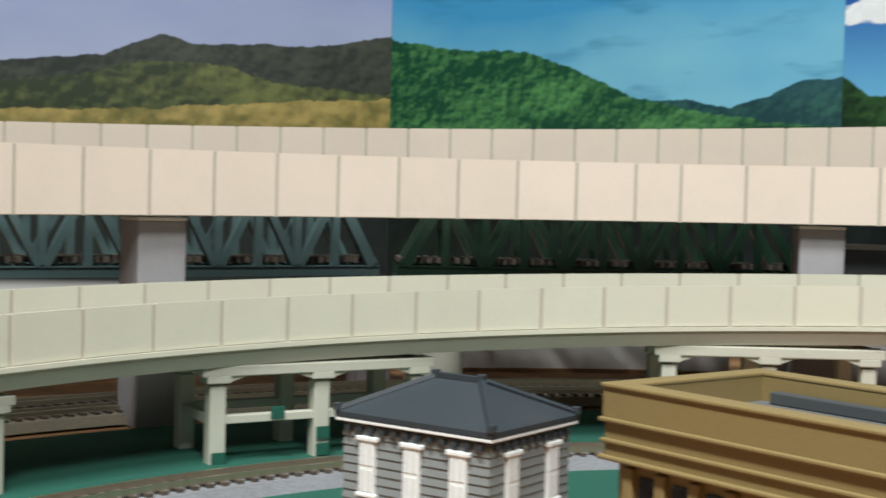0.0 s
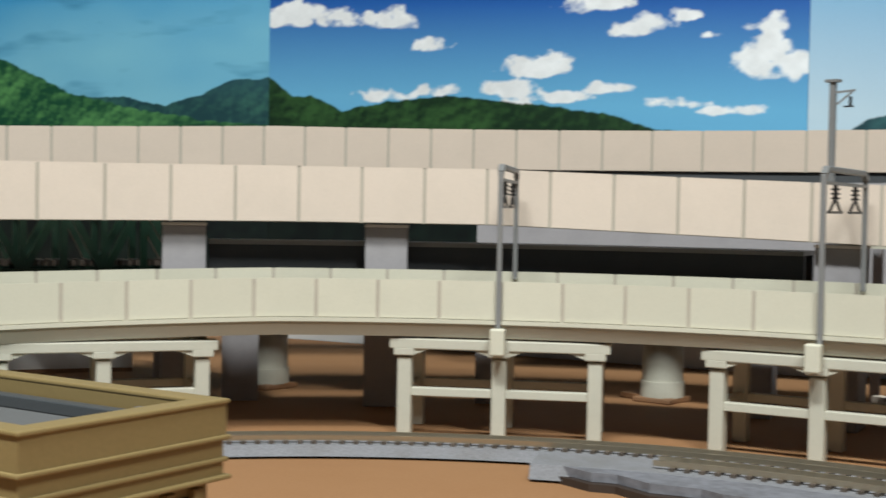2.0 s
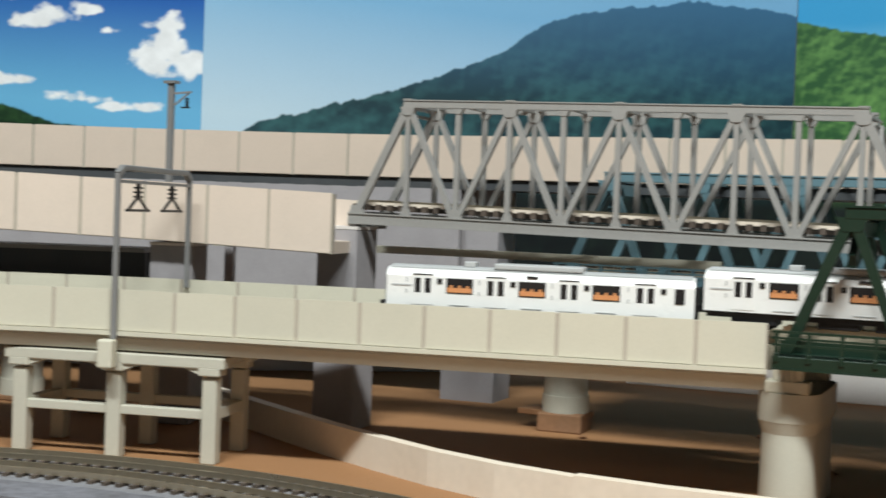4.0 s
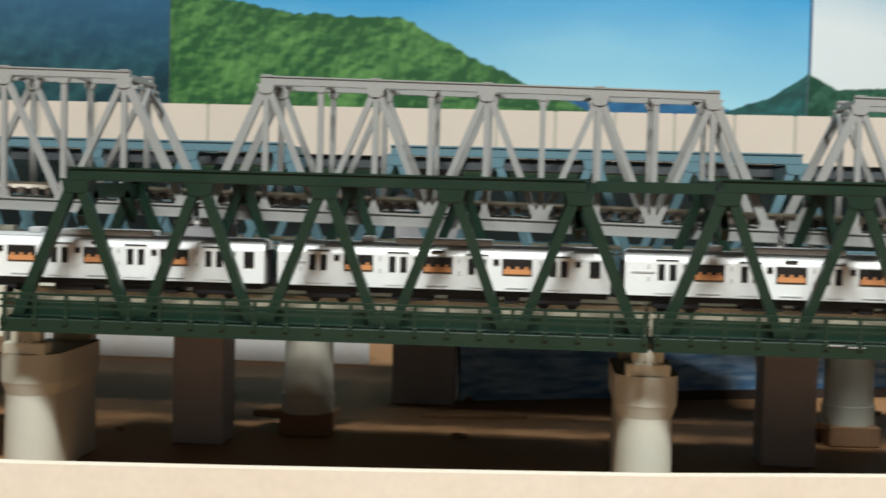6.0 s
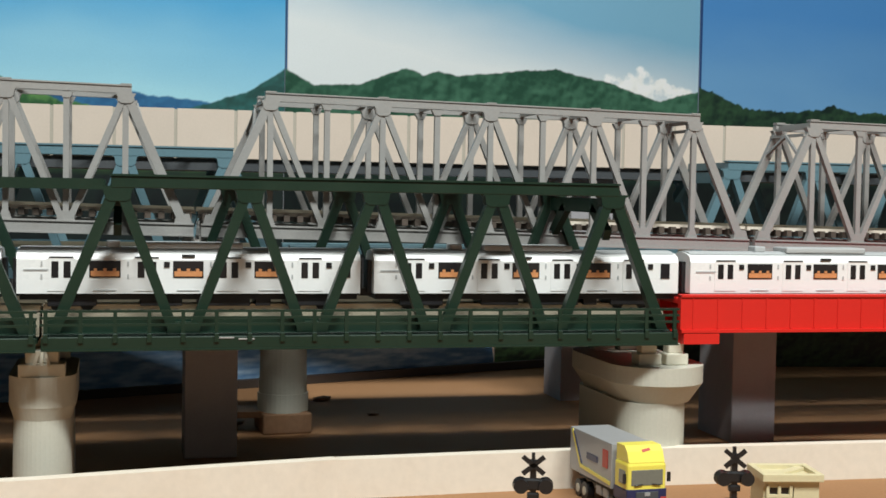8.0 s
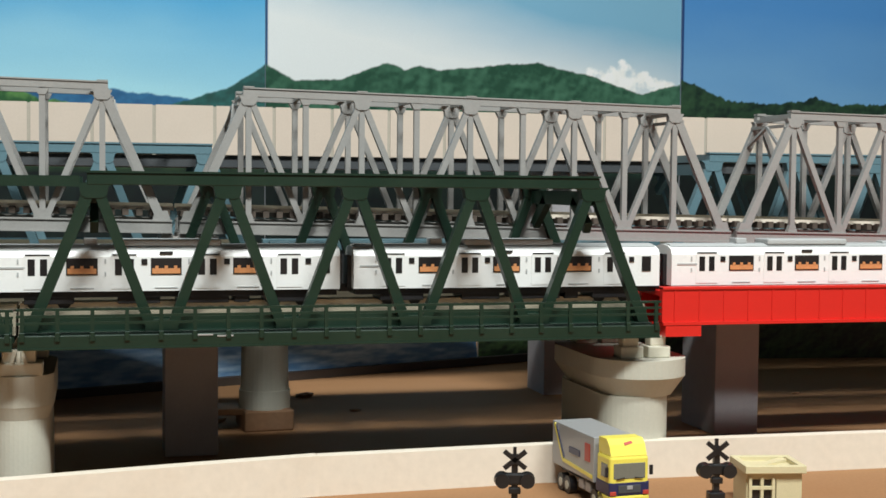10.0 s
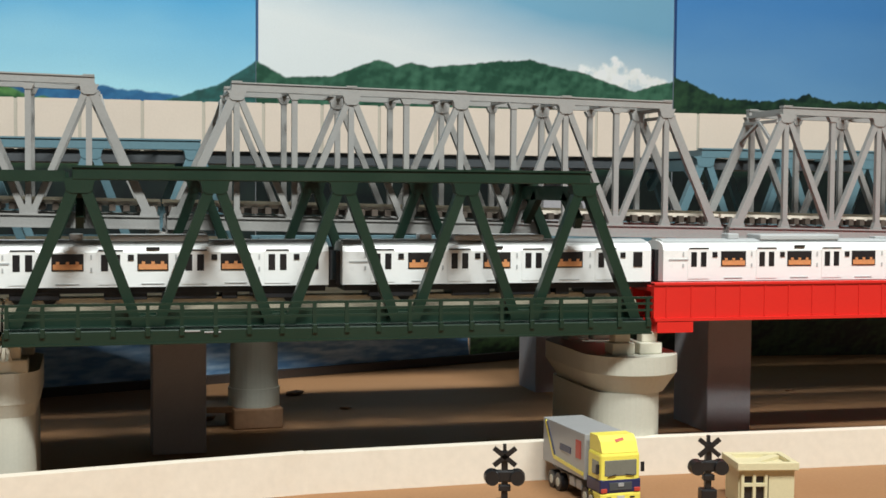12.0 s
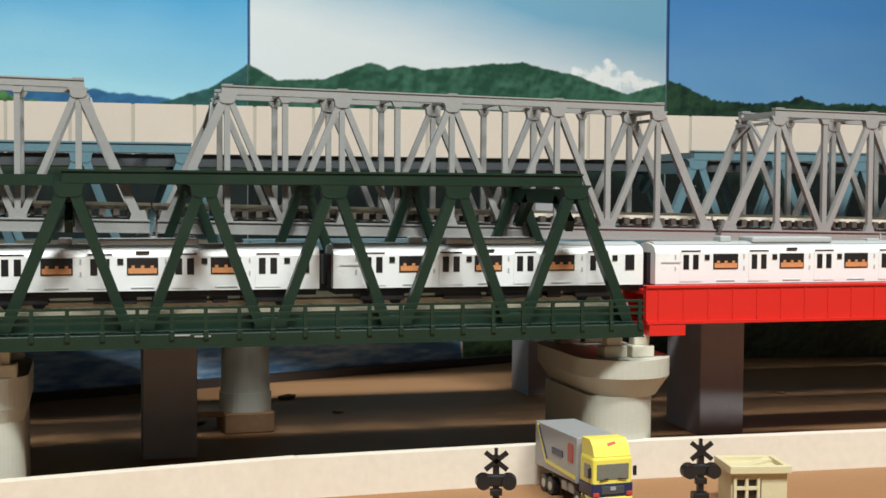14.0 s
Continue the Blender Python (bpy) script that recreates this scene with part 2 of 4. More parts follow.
_l.new(_c.outputs["Color"], _s.inputs[0])
_l.new(_r.outputs["Result"], _s.inputs["Scale"])
_l.new(_s.outputs[0], _n["Principled BSDF"].inputs["Base Color"])
_n["Principled BSDF"].inputs["Roughness"].default_value = 0.42
_t = _n.new("ShaderNodeTexNoise")
_t.inputs["Scale"].default_value = 6.0
_b = _n.new("ShaderNodeBump")
_b.inputs["Strength"].default_value, _b.inputs["Distance"].default_value = 0.15, 0.004
_l.new(_t.outputs["Fac"], _b.inputs["Height"])
_l.new(_b.outputs["Normal"], _n["Principled BSDF"].inputs["Normal"])


def printed_sheet(name, a, b, z0, z1, paint, label, lean=0.0, nu=400, nv=150, category="poster"):
    """A thin sheet between two plan points with a printed picture; paint takes widths and heights in decimetres."""
    wide = math.dist(a, b)
    rows = np.linspace(z0, z1, nv)
    if z1 > 3:
        rows = np.concatenate([np.linspace(0, 1.45, 24)[:-1], np.linspace(1.45, 2.95, nv - 34), np.linspace(2.95, z1, 12)[1:]])
    nv = len(rows)
    U, V = np.meshgrid(np.linspace(0, 1, nu), rows)
    rgb = np.clip(paint(U, V, wide) * 0.8, 0.002, 0.95)
    if category == "poster" and z1 > 3:
        woods = forest(U, V, wide, (0.002, 0.005, 0.006), (0.007, 0.016, 0.013), 131, 4)
        rgb = put_hill(rgb, 1.42 - V, woods, 0.12)
        rgb = mix(rgb, (0.6, 0.6, 0.6), (0.2 - V) * 60)
    nx, ny = -(b[1] - a[1]) / wide, (b[0] - a[0]) / wide
    wave = 0.02 * np.sin(U * 7 + z0) + lean * (V - z0)
    co = np.stack([a[0] + (b[0] - a[0]) * U + nx * wave, a[1] + (b[1] - a[1]) * U + ny * wave, V], -1) * K
    back = co + np.array([nx, ny, 0]) * 0.006
    n = nu * nv
    idx = np.arange(n).reshape(nv, nu)
    q = np.stack([idx[:-1, :-1], idx[:-1, 1:], idx[1:, 1:], idx[1:, :-1]], -1).reshape(-1, 4)
    corner = [idx[0, 0], idx[0, -1], idx[-1, -1], idx[-1, 0]]
    behind = [n, n + 1, n + 2, n + 3]
    extra = [tuple(behind[::-1])] + [(corner[k], behind[k], behind[(k + 1) % 4], corner[(k + 1) % 4]) for k in range(4)]
    verts = np.concatenate([co.reshape(-1, 3), [back.reshape(-1, 3)[c] for c in corner]])
    me = bpy.data.meshes.new(name)
    me.from_pydata(verts.tolist(), [], [tuple(f) for f in q.tolist()] + extra)
    colour = me.color_attributes.new("print", "FLOAT_COLOR", "POINT")
    flat = np.ones((n + 4, 4))
    flat[:n, :3] = rgb.reshape(-1, 3)
    flat[n:, :3] = 0.6
    colour.data.foreach_set("color", flat.ravel())
    me.materials.append(PRINT)
    return tagged(new(name, me), label, category)


def ridge(U, V, wide, knots, seed, rough=0.03):
    """How far each place lies below a hill's outline (positive inside)."""
    us, zs = [k[0] for k in knots], [k[1] for k in knots]
    line = np.interp(U, us, zs) + rough * (cloudy(U * wide * 6, 0 * U, seed) - 0.5) + rough * 0.6 * (cloudy(U * wide * 25, 0 * U, seed + 5) - 0.5)
    return line - V


def forest(U, V, wide, dark, pale, seed, size=7.0):
    """Tree-covered land: crowns lit from the upper left, with broad patches of light."""
    x, y = U * wide * size * 2.2, V * size * 2.6
    n = cloudy(x, y, seed, 4)
    lit = n - cloudy(x - 0.35, y + 0.45, seed, 4)
    m = cloudy(U * wide * size * 0.3, V * size * 0.5, seed + 9, 4)
    return mix(dark, pale, 0.38 + lit * 1.1 + (n - 0.5) * 0.7 + (m - 0.5) * 1.5)


def put_hill(rgb, below, hill, edge=0.012):
    return rgb * (1 - np.clip(below / edge, 0, 1))[..., None] + hill * np.clip(below / edge, 0, 1)[..., None]


def put_clouds(rgb, U, V, wide, puffs, seed, colour=(1.0, 1.02, 1.04)):
    n = cloudy(U * wide * 7, V * 9, seed, 5) - 0.5
    shade = cloudy(U * wide * 12, V * 14, seed + 3, 3)[..., None]
    for u, z, ru, rz in puffs:
        ru, rz = ru * 1.15, rz * 1.25
        d = ((U - u) / ru) ** 2 + (np.where(V < z, (V - z) * 1.7, V - z) / rz) ** 2
        rgb = mix(rgb, np.asarray(colour) * (0.92 + 0.25 * shade), (0.95 + 3.4 * n - d) * 1.7)
    return rgb


def paint_field(U, V, w):
    rgb = mix((0.42, 0.47, 0.68), (0.27, 0.33, 0.60), (V - 2.4) / 1.2 + 0.8 * (cloudy(U * 4, V * 2, 3) - 0.5))
    far = ridge(U, V, w, [(0, 2.2), (0.2, 2.26), (0.4, 2.36), (0.52, 2.58), (0.58, 2.5), (0.86, 2.53), (1, 2.67)], 11)
    rgb = put_hill(rgb, far, forest(U, V, w, (0.012, 0.018, 0.014), (0.055, 0.065, 0.045), 4, 5))
    mid = ridge(U, V, w, [(0, 2.0), (0.3, 2.12), (0.5, 2.32), (0.62, 2.32), (0.75, 2.16), (1, 2.1)], 21, 0.08)
    rgb = put_hill(rgb, mid, forest(U, V, w, (0.02, 0.035, 0.01), (0.16, 0.18, 0.05), 6, 4))
    low = ridge(U, V, w, [(0, 1.8), (0.45, 1.86), (0.8, 2.0), (1, 2.05)], 25, 0.05)
    return put_hill(rgb, low, forest(U, V, w, (0.16, 0.14, 0.03), (0.48, 0.36, 0.11), 8, 3))


def paint_green(U, V, w):
    rgb = mix((0.30, 0.70, 0.84), (0.06, 0.36, 0.68), (V - 1.9) / 0.9 + 0.9 * (cloudy(U * 3, V * 1.5, 13) - 0.5))
    rgb = mix(rgb, (0.03, 0.22, 0.40), (cloudy(U * 5 + 3, V * 5, 43) - 0.58) * 4)
    far = ridge(U, V, w, [(0, 1.9), (0.6, 1.98), (0.7, 1.98), (0.79, 1.91), (0.86, 1.99), (0.92, 2.11), (1, 2.14)], 31)
    rgb = put_hill(rgb, far, mix(forest(U, V, w, (0.01, 0.06, 0.07), (0.04, 0.15, 0.12), 14), (0.01, 0.06, 0.12), (V - 1.9) * 2))
    near = ridge(U, V, w, [(0, 2.64), (0.14, 2.51), (0.36, 2.44), (0.45, 2.29), (0.58, 2.03), (0.7, 1.9), (0.85, 1.8), (1, 1.74)], 33, 0.05)
    return put_hill(rgb, near, forest(U, V, w, (0.006, 0.075, 0.035), (0.10, 0.31, 0.10), 16))


def paint_clouds(U, V, w):
    rgb = mix((0.18, 0.55, 0.86), (0.018, 0.13, 0.50), (V - 1.9) / 0.75 + 0.3 * (U - 0.4))
    rgb = put_clouds(rgb, U, V, w, [(0.06, 2.60, 0.07, 0.10), (0.18, 2.57, 0.10, 0.09), (0.27, 2.51, 0.05, 0.07), (0.355, 2.32, 0.055, 0.06), (0.56, 2.12, 0.075, 0.09), (0.93, 2.36, 0.035, 0.07),
                                     (0.95, 2.12, 0.07, 0.17), (0.68, 1.95, 0.045, 0.05), (0.77, 1.84, 0.06, 0.05), (0.49, 1.96, 0.06, 0.07), (0.25, 1.95, 0.07, 0.06), (0.34, 1.97, 0.06, 0.05),
                                     (0.59, 1.90, 0.05, 0.05), (0.74, 2.37, 0.06, 0.08), (0.64, 2.56, 0.06, 0.09), (0.84, 2.3, 0.02, 0.03), (0.42, 1.86, 0.1, 0.05), (0.9, 1.78, 0.05, 0.04), (0.8, 2.44, 0.03, 0.05)], 53)
    hill = ridge(U, V, w, [(0, 2.14), (0.05, 1.98), (0.09, 1.98), (0.16, 1.84), (0.26, 1.92), (0.39, 1.94), (0.53, 1.86), (0.67, 1.79), (0.76, 1.66), (1, 1.6)], 55, 0.03)
    return put_hill(rgb, hill, forest(U, V, w, (0.008, 0.035, 0.014), (0.04, 0.12, 0.035), 57))


def paint_blue_hill(U, V, w):
    rgb = mix((0.62, 0.80, 0.92), (0.22, 0.50, 0.78), (V - 1.7) / 0.9 + 0.3 * (U - 0.3))
    hill = ridge(U, V, w, [(0, 1.5), (0.09, 1.72), (0.21, 1.88), (0.32, 2.01), (0.37, 2.12), (0.42, 2.2), (0.47, 2.3), (0.56, 2.55), (0.65, 2.66), (0.82, 2.78), (1, 2.73)], 61, 0.05)
    land = mix(forest(U, V, w, (0.008, 0.045, 0.06), (0.035, 0.13, 0.14), 63, 5), (0.045, 0.16, 0.30), (V - 1.95) * 1.3)
    return put_hill(rgb, hill, land)


def paint_sunny_hill(U, V, w):
    rgb = mix((0.46, 0.84, 0.97), (0.04, 0.40, 0.78), (V - 1.9) / 0.8 + 0.5 * (cloudy(U * 3, V * 2, 73) - 0.5))
    far = ridge(U, V, w, [(0, 1.8), (0.6, 1.86), (0.66, 1.9), (0.71, 1.86), (0.77, 1.88), (0.84, 1.84), (0.9, 1.82), (1, 1.78)], 71)
    rgb = put_hill(rgb, far, forest(U, V, w, (0.02, 0.12, 0.28), (0.04, 0.20, 0.40), 75))
    side = ridge(U, V, w, [(0, 1.5), (0.8, 1.7), (0.88, 1.82), (0.94, 1.91), (1, 2.09)], 76)
    rgb = put_hill(rgb, side, forest(U, V, w, (0.015, 0.08, 0.07), (0.03, 0.17, 0.16), 77))
    near = ridge(U, V, w, [(0, 2.7), (0.1, 2.59), (0.19, 2.5), (0.37, 2.47), (0.42, 2.35), (0.5, 2.15), (0.56, 2.01), (0.64, 1.84), (0.75, 1.7), (1, 1.5)], 78, 0.05)
    return put_hill(rgb, near, forest(U, V, w, (0.025, 0.115, 0.035), (0.16, 0.37, 0.10), 79))


def paint_pale_sky(U, V, w):
    rgb = mix((0.98, 1.02, 1.02), (0.26, 0.56, 0.78), (V - 2.25) / 0.65 + 0.9 * (U - 0.35) + 0.4 * (cloudy(U * 3, V * 2, 83) - 0.5))
    rgb = put_clouds(rgb, U, V, w, [(0.83, 2.17, 0.08, 0.11), (0.88, 2.13, 0.08, 0.09), (0.78, 2.14, 0.06, 0.06)], 84, (1.15, 1.15, 1.12))
    hill = ridge(U, V, w, [(0, 2.09), (0.06, 1.99), (0.15, 2.01), (0.25, 2.17), (0.29, 2.12), (0.32, 2.17), (0.37, 2.14), (0.6, 2.26), (0.74, 2.17), (0.88, 2.05), (1, 2.17)], 85)
    # thin dark blue line down the left of the sky, for the sheet's edge
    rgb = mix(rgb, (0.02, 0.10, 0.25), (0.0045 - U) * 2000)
    return put_hill(rgb, hill, forest(U, V, w, (0.02, 0.085, 0.05), (0.075, 0.21, 0.13), 86, 6))


def paint_deep_sky(U, V, w):
    rgb = mix((0.20, 0.46, 0.78), (0.09, 0.32, 0.72), (V - 2.0) / 1.0 + 0.4 * (cloudy(U * 4, V * 3, 97) - 0.5))
    # the sheet's left edge, painted into the sky as a thin dark line
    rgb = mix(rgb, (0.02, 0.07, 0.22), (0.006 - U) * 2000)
    hill = ridge(U, V, w, [(0, 2.2), (0.05, 2.16), (0.13, 2.05), (0.29, 2.02), (0.42, 2.11), (0.5, 2.05), (1, 2.1)], 91, 0.06)
    return put_hill(rgb, hill, forest(U, V, w, (0.006, 0.024, 0.018), (0.035, 0.095, 0.045), 92, 6))


def paint_water(U, V, w):
    n = cloudy(U * w * 8, V * 45, 101, 5)
    rgb = mix((0.13, 0.30, 0.56), (0.62, 0.82, 1.0), (n - 0.35) * 1.8)
    return mix(rgb, (0.62, 0.78, 0.92), (V - 0.30 - 0.06 * U) * 9)


def paint_wood(U, V, w):
    return forest(U, V, w, (0.003, 0.010, 0.003), (0.05, 0.10, 0.03), 111, 12)


POSTS = [(-16.2, -5.2), (-14.98, -0.82), (-11.03, 1.2), (-6.81, 2.31), (-3.32, 5.02), (1.48, 4.9), (5.52, 6.43), (9.5, 7.5)]
SHEETS = [(paint_field, "printed poster of dark hills behind a yellow field"), (paint_green, "printed poster of green hills under a teal sky"),
          (paint_clouds, "printed poster of white clouds in deep blue sky"), (paint_blue_hill, "printed poster of a hazy blue mountain slope"),
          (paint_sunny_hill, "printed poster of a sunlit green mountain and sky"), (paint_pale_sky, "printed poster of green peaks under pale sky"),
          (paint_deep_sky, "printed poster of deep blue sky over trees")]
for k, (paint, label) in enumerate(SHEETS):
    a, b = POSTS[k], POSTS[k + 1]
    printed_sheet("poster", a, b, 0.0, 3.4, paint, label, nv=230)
printed_sheet("water_poster", (-0.85, 2.30), (2.75, 3.50), 0.0, 0.75, paint_water, "printed poster of rippled blue water standing on the table", lean=0.15, nv=90)
printed_sheet("forest_poster", (2.78, 3.62), (8.0, 3.1), 0.0, 0.75, paint_wood, "printed poster of dark green woods standing on the table", nv=90)


def cuboid(name, s, paint):
    """Mesh data for alike pieces."""
    bm = one_box((0, 0, 0), s)
    bmesh.ops.scale(bm, vec=(K, K, K), verts=bm.verts)
    me = bpy.data.meshes.new(name)
    bm.to_mesh(me)
    bm.free()
    me.materials.append(paint)
    return me


def piece(name, me, parent, c, turn=0):
    ob = new(name, me)
    ob.parent = parent
    ob.matrix_basis = place(*c, turn)
    return ob


SLEEPER = cuboid("sleeper", (0.022, 0.17, 0.014), TIE)
DECK_SLEEPER = cuboid("sleeper", (0.018, 0.16, 0.008), TIE)
TRUSS_SLEEPER = cuboid("sleeper", (0.026, 0.30, 0.03), TIE)



# ---- viaducts ----
def panelled_wall(parent, line, inner, z0, z1, seam, board, thick=0.045, proud=0.004, gap=0.017, face=-1, rate=0.0, fall=0.0):
    """A parapet of single panels on a backing strip; inner is the offset of its seen face."""
    part("backing", sweep(line, [(inner - face * proud, z0), (inner - face * (proud + thick), z0), (inner - face * (proud + thick), z1), (inner - face * proud, z1)][::face], rate, fall), SEAM, parent)
    total = length(line)
    k = -1
    while seam(k + 2) < total:
        k += 1
        s0, s1 = seam(k) + gap / 2, seam(k + 1) - gap / 2
        pts = [along(line, s0 + (s1 - s0) * j / 3)[0] for j in range(4)][::-1]
        lo, hi = z0 + 0.004, z1 + 0.004
        a, b = inner, inner - face * (proud + 0.004)
        part("panel", sweep(pts, [(a, lo), (b, lo), (b, hi), (a, hi)], rate, fall), board, parent)


def viaduct_near():
    t = thing("railway_viaduct", "curved cream double-track viaduct with panelled parapets on legs", "viaduct")
    line = near_line(0)
    part("deck", sweep(line, [(0.03, 0.48), (0.76, 0.48), (0.78, 0.56), (0.0, 0.56), (0.0, 0.535)], 0.0017), PIER, t)
    part("ledge", sweep(line, [(-0.014, 0.548), (0.02, 0.548), (0.02, 0.566), (-0.014, 0.566)], 0.0017), CREAM, t)
    panelled_wall(t, line, 0.0, 0.566, 0.745, lambda k: 0.279 * min(k, 10) + 0.2888 * max(k - 10, 0), CREAM, rate=0.0017)
    outer = near_line(0.80)
    panelled_wall(t, outer, 0.0, 0.50, 0.755, lambda k: 0.30 * k, CREAM, rate=0.0017)
    for offset in (0.21, 0.57):
        part("track_bed", sweep(near_line(offset), [(-0.12, 0.555), (0.12, 0.555), (0.09, 0.655), (-0.09, 0.655)], 0.0017), BED, t)
        for side in (-0.05, 0.05):
            part("rail", sweep(near_line(offset), [(side - 0.005, 0.655), (side + 0.005, 0.655), (side + 0.005, 0.68), (side - 0.005, 0.68)], 0.0017), RAIL, t)
    return t


def leg_pier(angle, painted=False):
    x, y = arc(3.87, angle, angle + 1)[0]
    t = thing("viaduct_pier", ("cream frame pier with six legs daubed with green paint" if painted else "cream frame pier with six legs under the viaduct"), "pier", x, y, 0, angle, "frame piers of the viaduct")
    t.scale.z = (0.48 + dip(x, y, 0.0017)) / 0.48
    for v in (0.06, 0.42):
        for u in (-0.45, 0.0, 0.45):
            bm = one_box((u, v, 0.19), (0.068, 0.068, 0.38), bevel=0.006)
            box(bm, (u, v, 0.408), (0.10, 0.10, 0.04), bevel=0.006)
            part("leg", bm, PIER, t)
        part("cross_beam", one_box((0, v, 0.215), (0.9, 0.044, 0.040), bevel=0.004), PIER, t)
        bm = one_box((0, v, 0.445), (1.04, 0.1, 0.05), bevel=0.006)
        for u in (-0.45, 0.0, 0.45):
            for way in (-1, 1):
                if abs(u + way * 0.1) < 0.5:
                    beam(bm, (u + way * 0.02, v, 0.40), (u + way * 0.11, v, 0.432), 0.03, 0.08)
        part("head_beam", bm, PIER, t)
    for u in (-0.45, 0.45):
        part("tie_beam", one_box((u, 0.24, 0.215), (0.05, 0.3, 0.045)), PIER, t)
        part("head_tie", one_box((u, 0.24, 0.445), (0.08, 0.3, 0.045)), PIER, t)
    if angle < 40:
        part("mast_socket", one_box((0, -0.045, 0.47), (0.070, 0.06, 0.125), bevel=0.008), CREAM, t)
    if painted:
        for u, z in ((-0.45, 0.04), (0.0, 0.05), (0.0, 0.13), (-0.2, 0.24)):
            part("paint_daub", one_box((u, 0.0155, z), (0.06, 0.006, 0.06), bevel=0.002), FELT, t)
    return t


def upper_viaduct():
    t = thing("upper_viaduct", "pink-cream single-track viaduct of paper panels on box piers", "viaduct")
    line = arc(4.75, 140, 12) + [(-5.0, 0.40), (-4.73, 0.45)]
    part("deck", sweep(line, [(0.03, 1.0), (0.5, 1.0), (0.5, 1.06), (0.03, 1.06)], 0.0006, 0.085), PINK, t)
    panelled_wall(t, line, 0.0, 1.0, 1.295, lambda k: 0.335 * min(k, 15) + 0.235 * min(max(k - 15, 0), 1) + 0.309 * max(k - 16, 0), PINK, rate=0.0006, fall=0.085)
    part("back_wall", sweep(line, [(0.5, 1.0), (0.54, 1.0), (0.54, 1.27), (0.5, 1.27)], 0.0006, 0.085), PINK, t)
    return t


def far_viaduct():
    t = thing("far_viaduct", "beige panelled viaduct wall in front of the posters", "viaduct")
    line = arc(6.3, 140, 0) + [(x, 2.0) for x in (-3.5, -2.5, -1.0, 0.5, 2.0, 3.5, 5.0, 6.5, 8.0)]
    part("deck", sweep(line, [(0.02, 1.28), (0.6, 1.28), (0.6, 1.36), (0.02, 1.36)], 0.0034), DARK, t)
    panelled_wall(t, line, 0.0, 1.34, 1.595, lambda k: 0.31 * min(k, 40) + 0.352 * min(max(k - 40, 0), 6) + 0.316 * min(max(k - 46, 0), 4) + 0.277 * min(max(k - 50, 0), 6) + 0.264 * max(k - 56, 0), BEIGE, rate=0.0034)
    for s in (1.73, 5.08, 9.05, 12.7, 26.0):
        (x, y), turn = along(line, s)
        part("support", one_box((x - math.sin(radians(turn)) * 0.3, y + math.cos(radians(turn)) * 0.3, 0.64), (0.34, 0.3, 1.28), turn), PAPER, t)
    return t


def box_pier(x, y, top, turn=0, wide=0.23, deep=0.23):
    t = thing("box_pier", "square pier wrapped in grey paper standing on the table", "pier", x, y, 0, turn, "paper box piers")
    part("shaft", one_box((0, deep / 2, top / 2), (wide, deep, top), bevel=0.006), PAPER, t)
    part("cap", one_box((0, deep / 2, top + 0.008), (wide + 0.004, deep + 0.004, 0.016)), BOARD, t)
    return t


viaduct_near()
for a, painted in ((13, False), (34.3, False), (61.3, False), (91.5, True), (118, True)):
    leg_pier(a, painted)
upper_viaduct()
far_viaduct()


def grade(x):
    """Underside of the grey bridges, which fall gently to the right."""
    return 0.985 - 0.0165 * x


for x, y in ((-4.86, 0.74), (-1.94, 0.79), (0.675, 0.81), (3.275, 0.80), (5.9, 0.80)):
    box_pier(x, y, grade(x) - 0.03, deep=0.38 if x > 2 else 0.23)
for a in (14.7, 42.8, 55.6, 96):
    x, y = arc(4.84, a, a + 1)[0]
    box_pier(x, y, 0.975 + dip(x, y, 0.0006, 0.085), a)


# ---- truss bridges ----
def outline_plate(points, y, thick):
    """A flat upright plate with a many-cornered outline of (x, z)."""
    bm = bmesh.new()
    front = [bm.verts.new((x, y - thick / 2, z)) for x, z in points]
    rear = [bm.verts.new((x, y + thick / 2, z)) for x, z in points]
    n = len(points)
    for k in range(n):
        bm.faces.new((front[k], front[(k + 1) % n], rear[(k + 1) % n], rear[k]))
    bm.faces.new(front[::-1])
    bm.faces.new(rear)
    return bm


